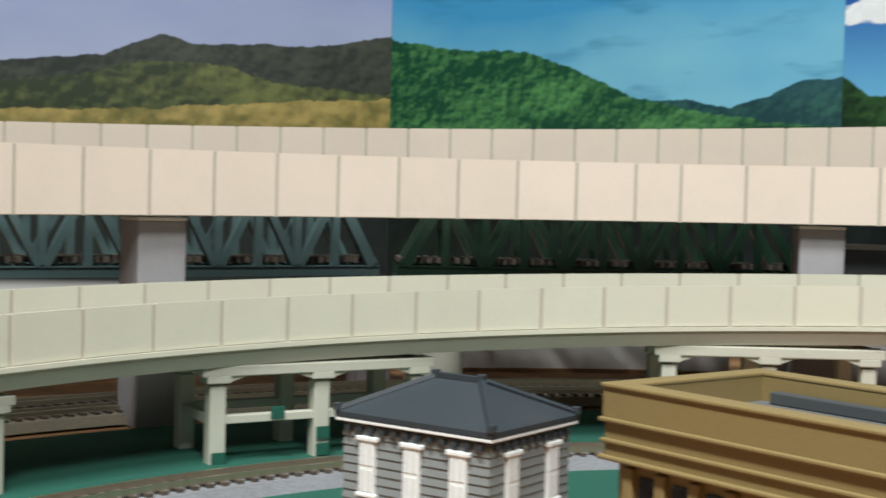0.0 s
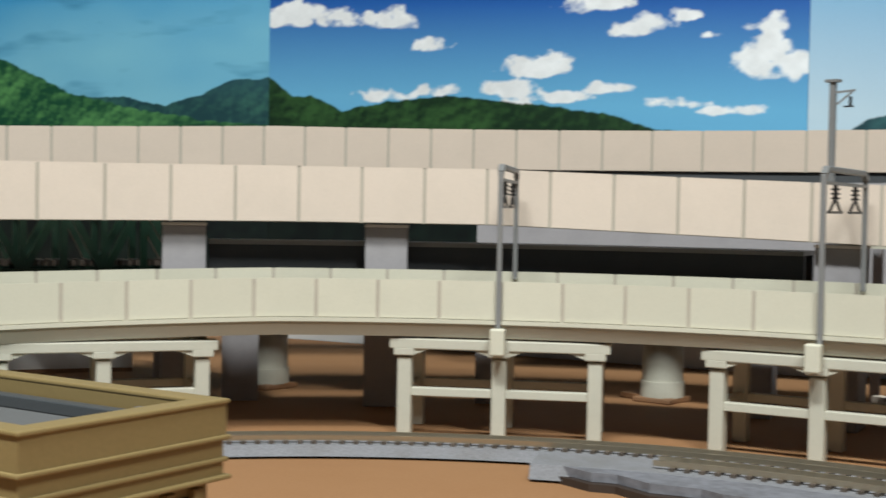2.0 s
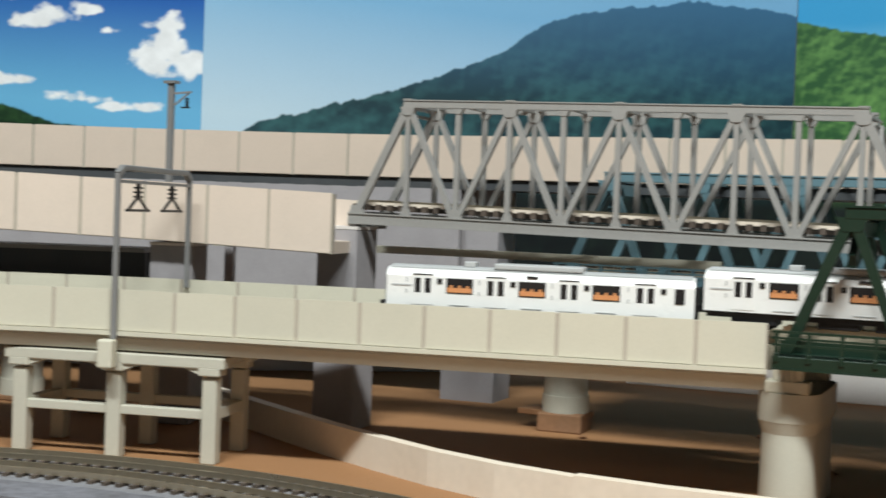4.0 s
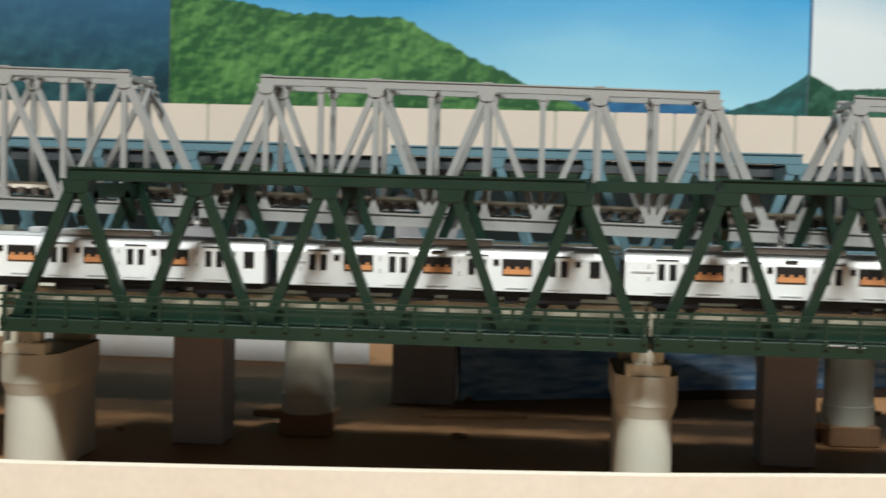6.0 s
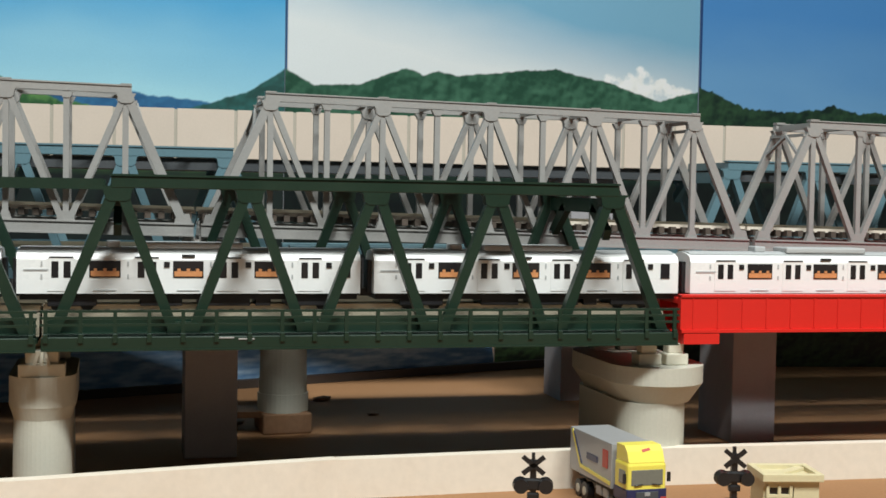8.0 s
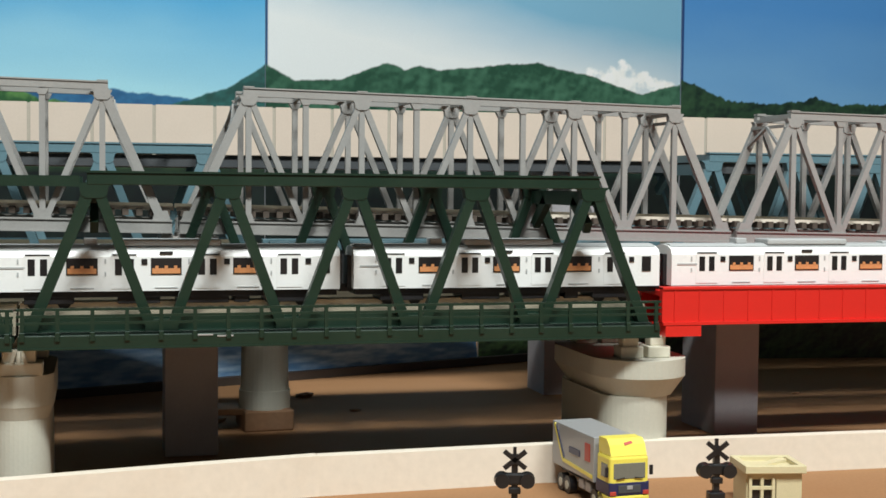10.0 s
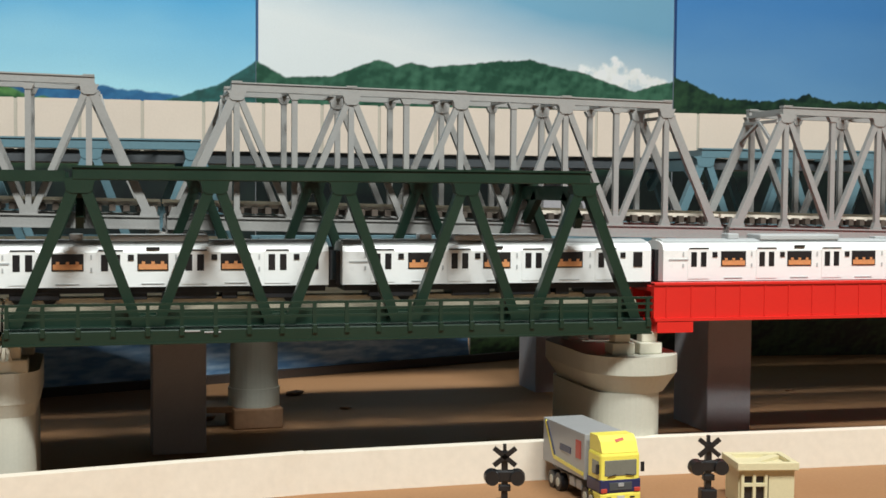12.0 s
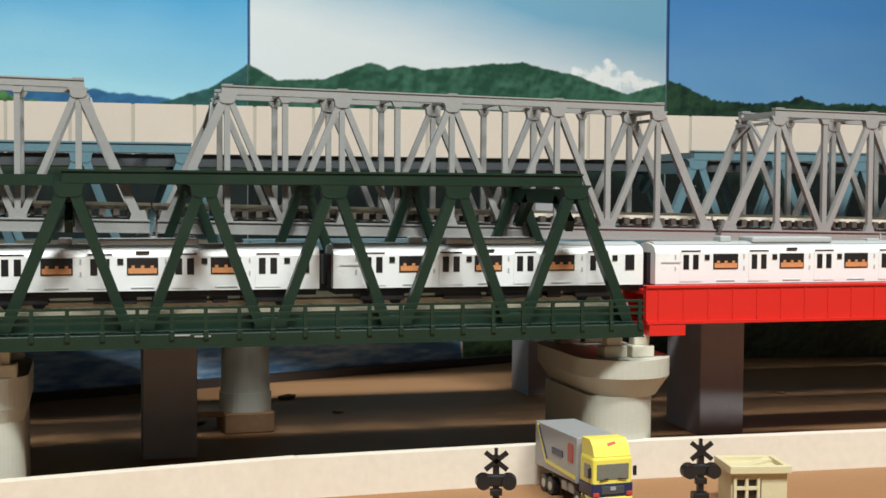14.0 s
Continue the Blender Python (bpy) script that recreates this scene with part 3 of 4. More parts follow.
def double_truss(x0, y0, zb, high, paint, label, group):
    """A double-track through truss with railed walkways; zb is the underside of its floor."""
    t = thing("truss_bridge", label, "bridge", x0, y0, 0, 0, group)
    L, W, zt = 2.48, 0.75, zb + high
    p = 0.485
    u0 = L / 2 - 2.5 * p
    for y, out in ((0.0, -1), (W, 1)):
        part("bottom_chord", one_box((L / 2, y, zb + 0.03), (L - 0.02, 0.05, 0.06), bevel=0.004), paint, t)
        rail_y = y + out * 0.085
        part("fascia", one_box((L / 2, rail_y, zb + 0.030), (L - 0.008, 0.016, 0.050), bevel=0.003), paint, t)
        part("fascia_lip", one_box((L / 2, rail_y + out * 0.004, zb + 0.006), (L - 0.008, 0.018, 0.006)), paint, t)
        part("walkway", one_box((L / 2, y + out * 0.052, zb + 0.048), (L - 0.02, 0.06, 0.010)), paint, t)
        part("top_chord", one_box((L / 2, y, zt - 0.030), (4 * p + 0.05, 0.05, 0.044), bevel=0.003), paint, t)
        part("chord_flange", one_box((L / 2, y, zt - 0.004), (4 * p + 0.055, 0.060, 0.008)), paint, t)
        for k in range(5):
            x = u0 + p * (k + 0.5)
            for way in (-1, 1):
                end = (k, way) in ((0, -1), (4, 1))
                foot = (x + way * (p / 2 - (0.012 if end else 0.03)), y, zb + 0.05)
                part("end_post" if end else "diagonal", one_beam(foot, (x, y, zt - 0.03), 0.042 if end else 0.038, 0.042), paint, t)
            outline = [(-0.072, -0.045), (-0.052, -0.058), (-0.046, -0.090), (-0.030, -0.100), (0.030, -0.100), (0.046, -0.090), (0.052, -0.058), (0.072, -0.045)]
            part("gusset", outline_plate([(x + u, zt + z) for u, z in outline], y, 0.047), paint, t)
            if y == 0:
                part("cross_strut", one_box((x, W / 2, zt - 0.03), (0.040, W - 0.05, 0.04)), paint, t)
        part("deck_side", one_box((L / 2, y - out * 0.038, zb + 0.076), (L - 0.02, 0.010, 0.062)), paint, t)
        for k in range(1, 5):
            x = u0 + p * k
            part("shoe_plate", outline_plate([(x - 0.065, zb + 0.05), (x + 0.065, zb + 0.05), (x + 0.05, zb + 0.10), (x - 0.05, zb + 0.10)], y, 0.046), paint, t)
        for z in (zb + 0.098, zb + 0.124, zb + 0.148):
            part("hand_rail", one_box((L / 2, rail_y, z), (L, 0.009, 0.009)), paint, t)
        for k in range(21):
            x = 0.02 + (L - 0.04) * k / 20
            bm = one_box((x, rail_y, zb + 0.10), (0.014, 0.012, 0.10))
            box(bm, (x, rail_y + out * 0.010, zb + 0.050), (0.018, 0.010, 0.034), bevel=0.002)
            part("rail_post", bm, paint, t)
    for k in range(4):
        for a, b in ((0, W), (W, 0)):
            part("top_brace", one_beam((u0 + p * (k + 0.5), a, zt - 0.02), (u0 + p * (k + 1.5), b, zt - 0.022), 0.025, 0.015), paint, t)
    for x in (u0 + p * 0.5, L - u0 - p * 0.5):
        bm = one_box((x, W / 2, zt - 0.09), (0.03, W - 0.05, 0.06))
        for y, way in ((0.04, 1), (W - 0.04, -1)):
            beam(bm, (x, y, zt - 0.21), (x, y + way * 0.16, zt - 0.10), 0.03, 0.05)
        part("portal", bm, paint, t)
    part("floor_plate", one_box((L / 2, W / 2, zb + 0.03), (L - 0.01, W - 0.06, 0.02)), paint, t)
    for k in range(11):
        part("floor_beam", one_box((0.03 + (L - 0.06) * k / 10, W / 2, zb + 0.025), (0.03, W - 0.05, 0.045)), paint, t)
    for y in (0.21, 0.54):
        part("track_bed", sweep([(0.0, y), (L, y)], [(-0.155, zb + 0.045), (0.155, zb + 0.045), (0.13, zb + 0.125), (-0.13, zb + 0.125)]), BED, t)
        for k in range(58):
            piece("sleeper", DECK_SLEEPER, t, (0.02 + (L - 0.04) * k / 57, y, zb + 0.129))
        for side in (-0.05, 0.05):
            part("rail", one_box((L / 2, y + side, zb + 0.142), (L, 0.010, 0.022)), RAIL, t)
    return t


double_truss(-2.49, 0.0, 0.582, 0.640, GREEN, "dark green double-track truss bridge on cream piers beside the viaduct", "green truss spans")
bridge = double_truss(0.0, 0.0, 0.585, 0.650, GREEN, "dark green double-track truss bridge joined to the red girders", "green truss spans")
for x, w, z in ((0.66, 0.07, 0.634), (0.74, 0.06, 0.629), (1.12, 0.012, 0.622)):
    part("scuff", one_box((x, -0.0945, z), (w, 0.003, 0.006), bevel=0.001), GREY, bridge, "pale scuffed mark")
link = thing("chord_link", "dark green steel link joining two truss spans", "bridge part", 0, 0, 0)
for y in (0.0, 0.75):
    part("link_bar", one_box((0, y, 1.196), (0.44, 0.048, 0.04)), GREEN, link)
for x in (-3.92, -1.42, 3.19):
    double_truss(x, 1.50, 0.745, 0.640, BLUE, "pale blue double-track truss bridge behind the grey spans", "pale blue truss spans")


def light_truss(name, x0, x1, y, z0, z1, depth, high, paint, label, group, thick=0.034, turn=0.0, ties=True):
    """A single-track truss with a hanger at every half panel, from (x0, z0) to (x1, z1)."""
    L = math.hypot(x1 - x0, z1 - z0)
    t = thing(name, label, "bridge", x0, y, 0, turn, group)
    fall = (z1 - z0) / L

    def at(u, v, z):
        return (u, v, z0 + fall * u + z)

    u0 = 0.055
    p = (L - 2 * u0) / 5
    for v in (0.0, depth):
        part("bottom_chord", one_beam(at(0.01, v, 0.03), at(L - 0.01, v, 0.03), 0.046, 0.030), paint, t)
        for z in (0.055, 0.005):
            part("chord_flange", one_beam(at(0.01, v, z), at(L - 0.01, v, z), 0.007, 0.042), paint, t)
        part("top_chord", one_beam(at(u0 + p / 2 - 0.024, v, high - 0.024), at(L - u0 - p / 2 + 0.024, v, high - 0.021), 0.030, 0.034), paint, t)
        part("chord_flange", one_beam(at(u0 + p / 2 - 0.024, v, high - 0.003), at(L - u0 - p / 2 + 0.024, v, high - 0.003), 0.006, 0.042), paint, t)
        for k in range(1, 10):
            x = u0 + p * k / 2
            part("hanger", one_beam(at(x, v, 0.05), at(x, v, high - 0.03), thick * 0.72, thick * 0.7), paint, t)
            if k % 2 == 0:
                part("hanger_head", outline_plate([(x + a, at(x, v, high + z)[2]) for a, z in ((-0.028, -0.04), (-0.015, -0.066), (0.015, -0.066), (0.028, -0.04))], v, 0.030), paint, t)
            else:
                part("hanger_foot", outline_plate([(x + a, at(x, v, z)[2]) for a, z in ((-0.026, 0.058), (0.026, 0.058), (0.014, 0.092), (-0.014, 0.092))], v, 0.028), paint, t)
        for k in range(5):
            x = u0 + p * (k + 0.5)
            for way in (-1, 1):
                end = (k, way) in ((0, -1), (4, 1))
                foot = at(x + way * (p / 2 - (0.0 if end else 0.016)), v, 0.06)
                part("end_post" if end else "diagonal", one_beam(foot, at(x, v, high - 0.03), thick * (1.1 if end else 0.76), thick * 0.85), paint, t)
            part("gusset", outline_plate([(x + a, at(x, v, high + z)[2]) for a, z in ((-0.042, -0.036), (-0.034, -0.050), (-0.032, -0.068), (-0.020, -0.078), (0.020, -0.078), (0.032, -0.068), (0.034, -0.050), (0.042, -0.036))], v, 0.036), paint, t)
            part("top_plate", one_box(at(x, v, high + 0.002), (0.046, 0.044, 0.006)), paint, t)
        for k in range(6):
            x = u0 + p * k
            part("bottom_gusset", outline_plate([(x + a, at(x, v, z)[2]) for a, z in ((-0.038, 0.058), (0.038, 0.058), (0.026, 0.098), (-0.026, 0.098))], v, 0.031), paint, t)
    for k in range(9):
        x = u0 + p * (k + 1) / 2
        part("top_strut", one_beam(at(x, 0, high - 0.02), at(x, depth, high - 0.021), 0.020, 0.020), paint, t)
    for k in range(4):
        for a, b in ((0.0, depth), (depth, 0.0)):
            part("top_brace", one_beam(at(u0 + p * (k + 0.5), a, high - 0.014), at(u0 + p * (k + 1.5), b, high - 0.016), 0.014, 0.010), paint, t)
    for u, inward in ((u0 + p * 0.36, 1), (L - u0 - p * 0.36, -1)):
        bm = one_beam(at(u, 0.02, high - 0.16), at(u + inward * 0.02, depth / 2, high - 0.07), 0.014, 0.014)
        beam(bm, at(u, depth - 0.02, high - 0.16), at(u + inward * 0.02, depth / 2, high - 0.07), 0.014, 0.014)
        beam(bm, at(u + inward * 0.03, 0.0, high - 0.07), at(u + inward * 0.03, depth, high - 0.071), 0.018, 0.014)
        beam(bm, at(u + inward * 0.05, 0.0, high - 0.035), at(u + inward * 0.05, depth, high - 0.036), 0.018, 0.014)
        part("portal", bm, paint, t)
    for v in (depth * 0.3, depth * 0.7):
        part("stringer", one_beam(at(0.01, v, 0.035), at(L - 0.01, v, 0.035), 0.06, 0.03), paint, t)
        if ties:
            part("rail", one_beam(at(0, depth / 2 + (v - depth / 2) * 0.6, 0.118), at(L, depth / 2 + (v - depth / 2) * 0.6, 0.118), 0.02, 0.010), RAIL, t)
    for k in range(44):
        piece("sleeper", TRUSS_SLEEPER, t, at(0.03 + (L - 0.06) * k / 43, depth / 2, 0.09))
    if ties:
        part("guard_timber", one_beam(at(0, 0.06, 0.108), at(L, 0.06, 0.108), 0.018, 0.018), WOOD, t)
    for u in (0.03, L - 0.03):
        part("bearing", one_box(at(u, depth / 2, -0.012), (0.05, depth, 0.025)), paint, t)
    return t


GREY_X = (-4.83, -1.955, 0.605, 3.225, 5.86)
for a, b in zip(GREY_X, GREY_X[1:]):
    light_truss("grey_truss_bridge", a + 0.006, b - 0.006, 0.78, grade(a), grade(b), 0.34, 0.640, GREY, "light grey single-track truss bridge on paper box piers", "grey truss spans")


def plate_girder(name, x0, x1, y, z0, z1, paint, flange, label, ribs, thick=0.03, turn=0, width=0.22, lip=0.012, drop=0.012):
    t = thing(name, label, "girder bridge", x0, y, 0, turn)
    L = x1 - x0
    for v in (0.0, width):
        part("web", one_box((L / 2, v, (z0 + z1) / 2), (L, thick, z1 - z0 - 0.01)), paint, t)
        part("top_flange", one_box((L / 2, v, z1 - drop / 2), (L, thick + lip, drop), bevel=0.002), flange, t)
        part("bottom_flange", one_box((L / 2, v, z0 + 0.004), (L, thick + 0.03, 0.012)), paint, t)
        for k in range(ribs):
            part("stiffener", one_box(((k + 0.5) * L / ribs, v, (z0 + z1) / 2), (0.006, thick + 0.006, z1 - z0 - 0.03)), paint, t)
    part("floor_plate", one_box((L / 2, width / 2, z1 - 0.03), (L - 0.01, width - 0.03, 0.02)), paint, t)
    return t


red = plate_girder("red_girder", 2.545, 5.0, 0.06, 0.625, 0.782, RED, RED, "bright red plate girder bridge beside the green truss", 22)
part("bearing_block", one_box((0.09, 0.11, 0.598), (0.16, 0.28, 0.044)), RED, red)
red = plate_girder("red_girder", 2.465, 5.0, 0.55, 0.625, 0.802, RED, RED, "bright red plate girder bridge behind the other one", 22)
part("bearing_block", one_box((0.09, 0.11, 0.598), (0.16, 0.28, 0.044)), RED, red)
plate_girder("dark_girder", 1.085, 3.12, 1.42, 0.66, 0.915, DARK, BLUE, "dark grey plate girder with pale blue top flange", 14, width=0.3, lip=0.03, drop=0.042)


# ---- round piers of the near line ----
def oval_pier(x, label):
    t = thing("round_pier", label, "pier", x, 0.16, 0, 0, "cream oval piers")
    part("shaft", tube(bmesh.new(), (0, 0), 0.110, 0.106, 0.0, 0.31, 40, 0.42), PIER, t)
    part("flare", tube(bmesh.new(), (0, 0), 0.106, 0.122, 0.31, 0.36, 40, 0.42), PIER, t)
    part("cap", tube(bmesh.new(), (0, 0), 0.123, 0.123, 0.36, 0.475, 40, 0.42), PIER, t)
    for y in (-0.06, 0.47):
        bm = one_box((0, y, 0.50), (0.17, 0.09, 0.05), bevel=0.006)
        box(bm, (0, y, 0.548), (0.12, 0.06, 0.05), bevel=0.006)
        for k in (-1, 0, 1):
            beam(bm, (k * 0.028, y - 0.045, 0.515), (k * 0.012, y - 0.03, 0.57), 0.012, 0.012)
        part("bearing", bm, CREAM, t)
    return t


oval_pier(-2.45, "cream oval pier under the viaduct end and green bridge")
oval_pier(0.0, "cream oval pier under the joint of the green spans")


def wide_pier(x):
    t = thing("hammerhead_pier", "cream hammerhead pier under the green and red bridges", "pier", x, 0.16)
    part("shaft", tube(bmesh.new(), (-0.02, 0), 0.15, 0.15, 0.0, 0.33, 40, 0.42), PIER, t)
    part("flare", tube(bmesh.new(), (0.0, 0), 0.15, 0.205, 0.33, 0.41, 40, 0.42), PIER, t)
    part("cap", tube(bmesh.new(), (0.0, 0), 0.205, 0.205, 0.41, 0.485, 40, 0.42), PIER, t)
    for u in (-0.06, 0.06):
        for y in (-0.06, 0.47):
            bm = one_box((u, y, 0.51), (0.10, 0.09, 0.05), bevel=0.006)
            box(bm, (u, y, 0.555), (0.07, 0.06, 0.045), bevel=0.006)
            part("bearing", bm, CREAM, t)
    return t


wide_pier(2.48)


def drum_pier(x, y, top, base=0.1):
    t = thing("drum_pier", "weathered cream round pier raised on wooden blocks", "pier", x, y, 0, 0, "round piers of the back line")
    part("drum", tube(bmesh.new(), (0, 0), 0.118, 0.108, base + 0.09, top, 32), PIER, t, smooth=False)
    part("foot_ring", tube(bmesh.new(), (0, 0), 0.125, 0.125, base, base + 0.09, 32), PIER, t)
    part("block", one_box((0, 0, base / 2), (0.24, 0.26, base), 4, 0.008), BLOCK, t)
    part("block", one_box((-0.06, 0.02, base - 0.012), (0.36, 0.2, 0.03), -8, 0.004), BLOCK, t)
    return t


for x, y in ((1.07, 1.46), (-1.51, 1.20), (-3.85, 1.50)):
    drum_pier(x, y, 0.66 if x > 1.0 else 0.735)

# ---- pine strip along the front ----
STRIP = [(-5.6, 0.75), (-5.2, 0.5), (-4.84, 0.28), (-4.5, 0.08), (-4.2, -0.08), (-3.85, -0.25), (-3.5, -0.37), (-3.15, -0.44), (-2.8, -0.47), (-2.2, -0.46), (-1.5, -0.40), (-0.8, -0.33), (0.0, -0.24), (0.6, -0.13), (1.1, -0.05), (2.0, -0.01), (3.0, -0.03), (4.0, -0.05), (6.0, -0.08)]
strip = thing("wooden_strip", "pale pine strip standing along the table edge", "board")
for i, j, top in ((0, 7, 0.150), (7, 14, 0.156), (14, 19, 0.154)):
    part("board", sweep(STRIP[i : j + 1] if j < 18 else STRIP[i:], [(0.0, 0.0), (0.06, 0.0), (0.06, top), (0.0, top)]), WOOD, strip)


# ---- the train ----
def train_car(lead):
    t = thing("train_car", ("white lead railcar with dark windows and black cab front" if lead else "white commuter railcar with dark windows and warm seats"), "railcar", 0, 0, 0, 0, "cars of the white train")
    L, W, z0, z1 = 1.30, 0.19, 0.80, 0.960
    prof = [(-W / 2, z0), (W / 2, z0), (W / 2, z1 - 0.03), (W / 2 - 0.012, z1 - 0.008), (W / 2 - 0.04, z1 + 0.004), (0, z1 + 0.010), (-W / 2 + 0.04, z1 + 0.004), (-W / 2 + 0.012, z1 - 0.008), (-W / 2, z1 - 0.03)]
    body = part("body", sweep([(-L / 2, 0), (L / 2, 0)], prof), WHITE, t)
    part("roof", sweep([(-L / 2 + 0.01, 0), (L / 2 - 0.01, 0)], [(-W / 2 + 0.03, z1 + 0.003), (W / 2 - 0.03, z1 + 0.003), (W / 2 - 0.05, z1 + 0.012), (0, z1 + 0.016), (-W / 2 + 0.05, z1 + 0.012)]), ROOF, t)
    part("air_conditioner", one_box((0.0, 0, z1 + 0.022), (0.38, 0.13, 0.024), bevel=0.006), ROOF, t)
    part("roof_box", one_box((-0.30, 0, z1 + 0.025), (0.05, 0.07, 0.024), bevel=0.004), ROOF, t)
    if lead:
        part("antenna_base", one_box((0.42, 0, z1 + 0.018), (0.06, 0.05, 0.012), bevel=0.003), ROOF, t)
        part("antenna", one_box((0.47, 0, z1 + 0.03), (0.006, 0.006, 0.03)), ROOF, t)
    part("underframe", one_box((0, 0, z0 - 0.012), (L - 0.02, W - 0.03, 0.024)), BLACK, t)
    for x in (-0.45, 0.45):
        bm = one_box((x, 0, 0.765), (0.18, 0.15, 0.03), bevel=0.004)
        for dx in (-0.055, 0.055):
            for y in (-0.055, 0.055):
                m = Matrix.Translation((x + dx, y, 0.757)) @ Matrix.Rotation(radians(90), 4, "X")
                bmesh.ops.create_cone(bm, cap_ends=True, segments=16, radius1=0.026, radius2=0.026, depth=0.012, matrix=m)
        part("bogie", bm, BLACK, t)
    for x, w in ((-0.12, 0.16), (0.12, 0.2), (0.27, 0.06)):
        part("equipment_box", one_box((x, 0, 0.772), (w, 0.14, 0.045), bevel=0.004), BLACK, t)
    part("coupler", one_box((-L / 2 - 0.02, 0, 0.80), (0.05, 0.04, 0.03)), BLACK, t)
    part("gangway", one_box((-L / 2 - 0.008, 0, 0.865), (0.016, 0.09, 0.13)), BLACK, t)
    if lead:
        face = part("cab_front", one_box((L / 2 + 0.003, 0, 0.882), (0.012, W - 0.014, 0.15), bevel=0.004), BLACK, t, "black cab front panel")
        for y in (-0.06, 0.06):
            part("headlight", one_box((L / 2 + 0.011, y, 0.83), (0.004, 0.03, 0.012)), TRIM, face)
    else:
        part("gangway", one_box((L / 2 + 0.008, 0, 0.865), (0.016, 0.09, 0.13)), BLACK, t)
    zc = 0.893
    for y in (-W / 2, W / 2):
        o = -1 if y < 0 else 1
        for x in (-0.33, -0.02, 0.29):
            pane = part("window", one_box((x, y + o * 0.001, zc), (0.115, 0.004, 0.064), bevel=0.0015), GLASS, t, "dark wide window")
            bm = one_box((x, y + o * 0.0025, zc - 0.017), (0.105, 0.004, 0.020))
            for k in (-0.035, 0.0, 0.035):
                box(bm, (x + k, y + o * 0.0025, zc - 0.003), (0.012, 0.004, 0.012))
            part("seat_back", bm, SEAT, pane, "warm orange seat backs")
        for x in (-0.49, -0.175, 0.135, 0.45):
            door = part("door", one_box((x, y + o * 0.0008, 0.872), (0.098, 0.003, 0.125)), WHITE, t)
            for k in (-0.022, 0.022):
                part("door_window", one_box((x + k, y + o * 0.0022, zc - 0.002), (0.026, 0.003, 0.062), bevel=0.001), GLASS, door)
            part("door_rail", one_box((x, y + o * 0.0022, zc + 0.045), (0.09, 0.004, 0.005)), BLACK, door)
            part("door_lamp", one_box((x + 0.074, y + o * 0.001, zc + 0.018), (0.022, 0.004, 0.022)), GLASS, t)
            part("number_mark", one_box((x - 0.07, y + o * 0.001, zc + 0.02), (0.006, 0.003, 0.018)), ROOF, t)
            part("sill_mark", one_box((x - 0.07, y + o * 0.001, zc - 0.028), (0.006, 0.003, 0.016)), ROOF, t)
        for x in (-0.33, -0.02, 0.29):
            part("lettering_bar", one_box((x, y + o * 0.001, 0.812), (0.085, 0.003, 0.0034)), ROOF, t)
        part("lettering_bar", one_box((-0.58, y + o * 0.001, zc - 0.003), (0.09, 0.003, 0.006)), ROOF, t)
        part("destination_sign", one_box((-0.02, y + o * 0.001, zc + 0.052), (0.05, 0.004, 0.010)), BLACK, t)
        if lead:
            part("cab_window", one_box((0.575, y + o * 0.001, zc + 0.006), (0.028, 0.004, 0.05)), GLASS, t)
            part("cab_door_window", one_box((0.62, y + o * 0.001, zc + 0.006), (0.026, 0.004, 0.05)), GLASS, t)
        else:
            part("end_window", one_box((0.59, y + o * 0.001, zc), (0.04, 0.004, 0.062)), GLASS, t)
    return t


TRACK = near_line(0.21, -2.5)[:-1] + [(-2.49, 0.21), (6.0, 0.21)]
FRONT = 3.92


def set_car(car, k, first):
    middle = 6.0 - FRONT + 0.655 + 1.355 * k
    a, _ = along(TRACK, middle - 0.45)
    b, _ = along(TRACK, middle + 0.45)
    m = place((a[0] + b[0]) / 2, (a[1] + b[1]) / 2, -0.018 if a[0] > -2.3 else -0.064, math.degrees(math.atan2(a[1] - b[1], a[0] - b[0])))
    if first:
        car.matrix_world = m
        return car
    return copy_thing(car, m)


set_car(train_car(True), 0, True)
rear = set_car(train_car(False), 1, True)
for k in range(2, 6):
    set_car(rear, k, False)


# ---- behind and below the left loop ----
def curved_girder():
    t = thing("curved_girder", "dark grey curved girder with light grey top plate", "girder bridge")
    line = arc(5.0, 54, 17)
    part("web", sweep(line, [(0.0, 0.66), (0.03, 0.66), (0.03, 0.87), (0.0, 0.87)]), DARK, t)
    part("top_plate", sweep(line, [(-0.02, 0.87), (0.32, 0.87), (0.32, 0.892), (-0.02, 0.892)]), GREY, t)
    part("back_web", sweep(line, [(0.27, 0.66), (0.30, 0.66), (0.30, 0.87), (0.27, 0.87)]), DARK, t)
    for a in (52, 36, 20):
        x, y = arc(5.15, a, a + 1)[0]
        part("support", one_box((x, y, 0.33), (0.2, 0.2, 0.66), a), PAPER, t)
    return t


def grey_backboard():
    t = thing("backing_board", "plain dark grey board hanging below the far viaduct deck", "board")
    part("sheet", sweep(arc(6.1, 38, 3), [(0.22, 0.62), (0.25, 0.62), (0.25, 1.282), (0.22, 1.282)]), PAPER, t)
    return t


def cream_beam():
    t = thing("cream_beam", "long cream beam resting on short posts behind viaduct", "beam")
    line = arc(5.55, 15, 6) + [(-4.5, 1.27), (-3.0, 1.28)]
    part("beam", sweep(line, [(0, 0.905), (0.05, 0.905), (0.05, 0.945), (0, 0.945)]), CREAM, t)
    for a in (14, 8):
        x, y = arc(5.575, a, a + 1)[0]
        part("post", one_box((x, y, 0.45), (0.05, 0.05, 0.905), a), PAPER, t)
    return t


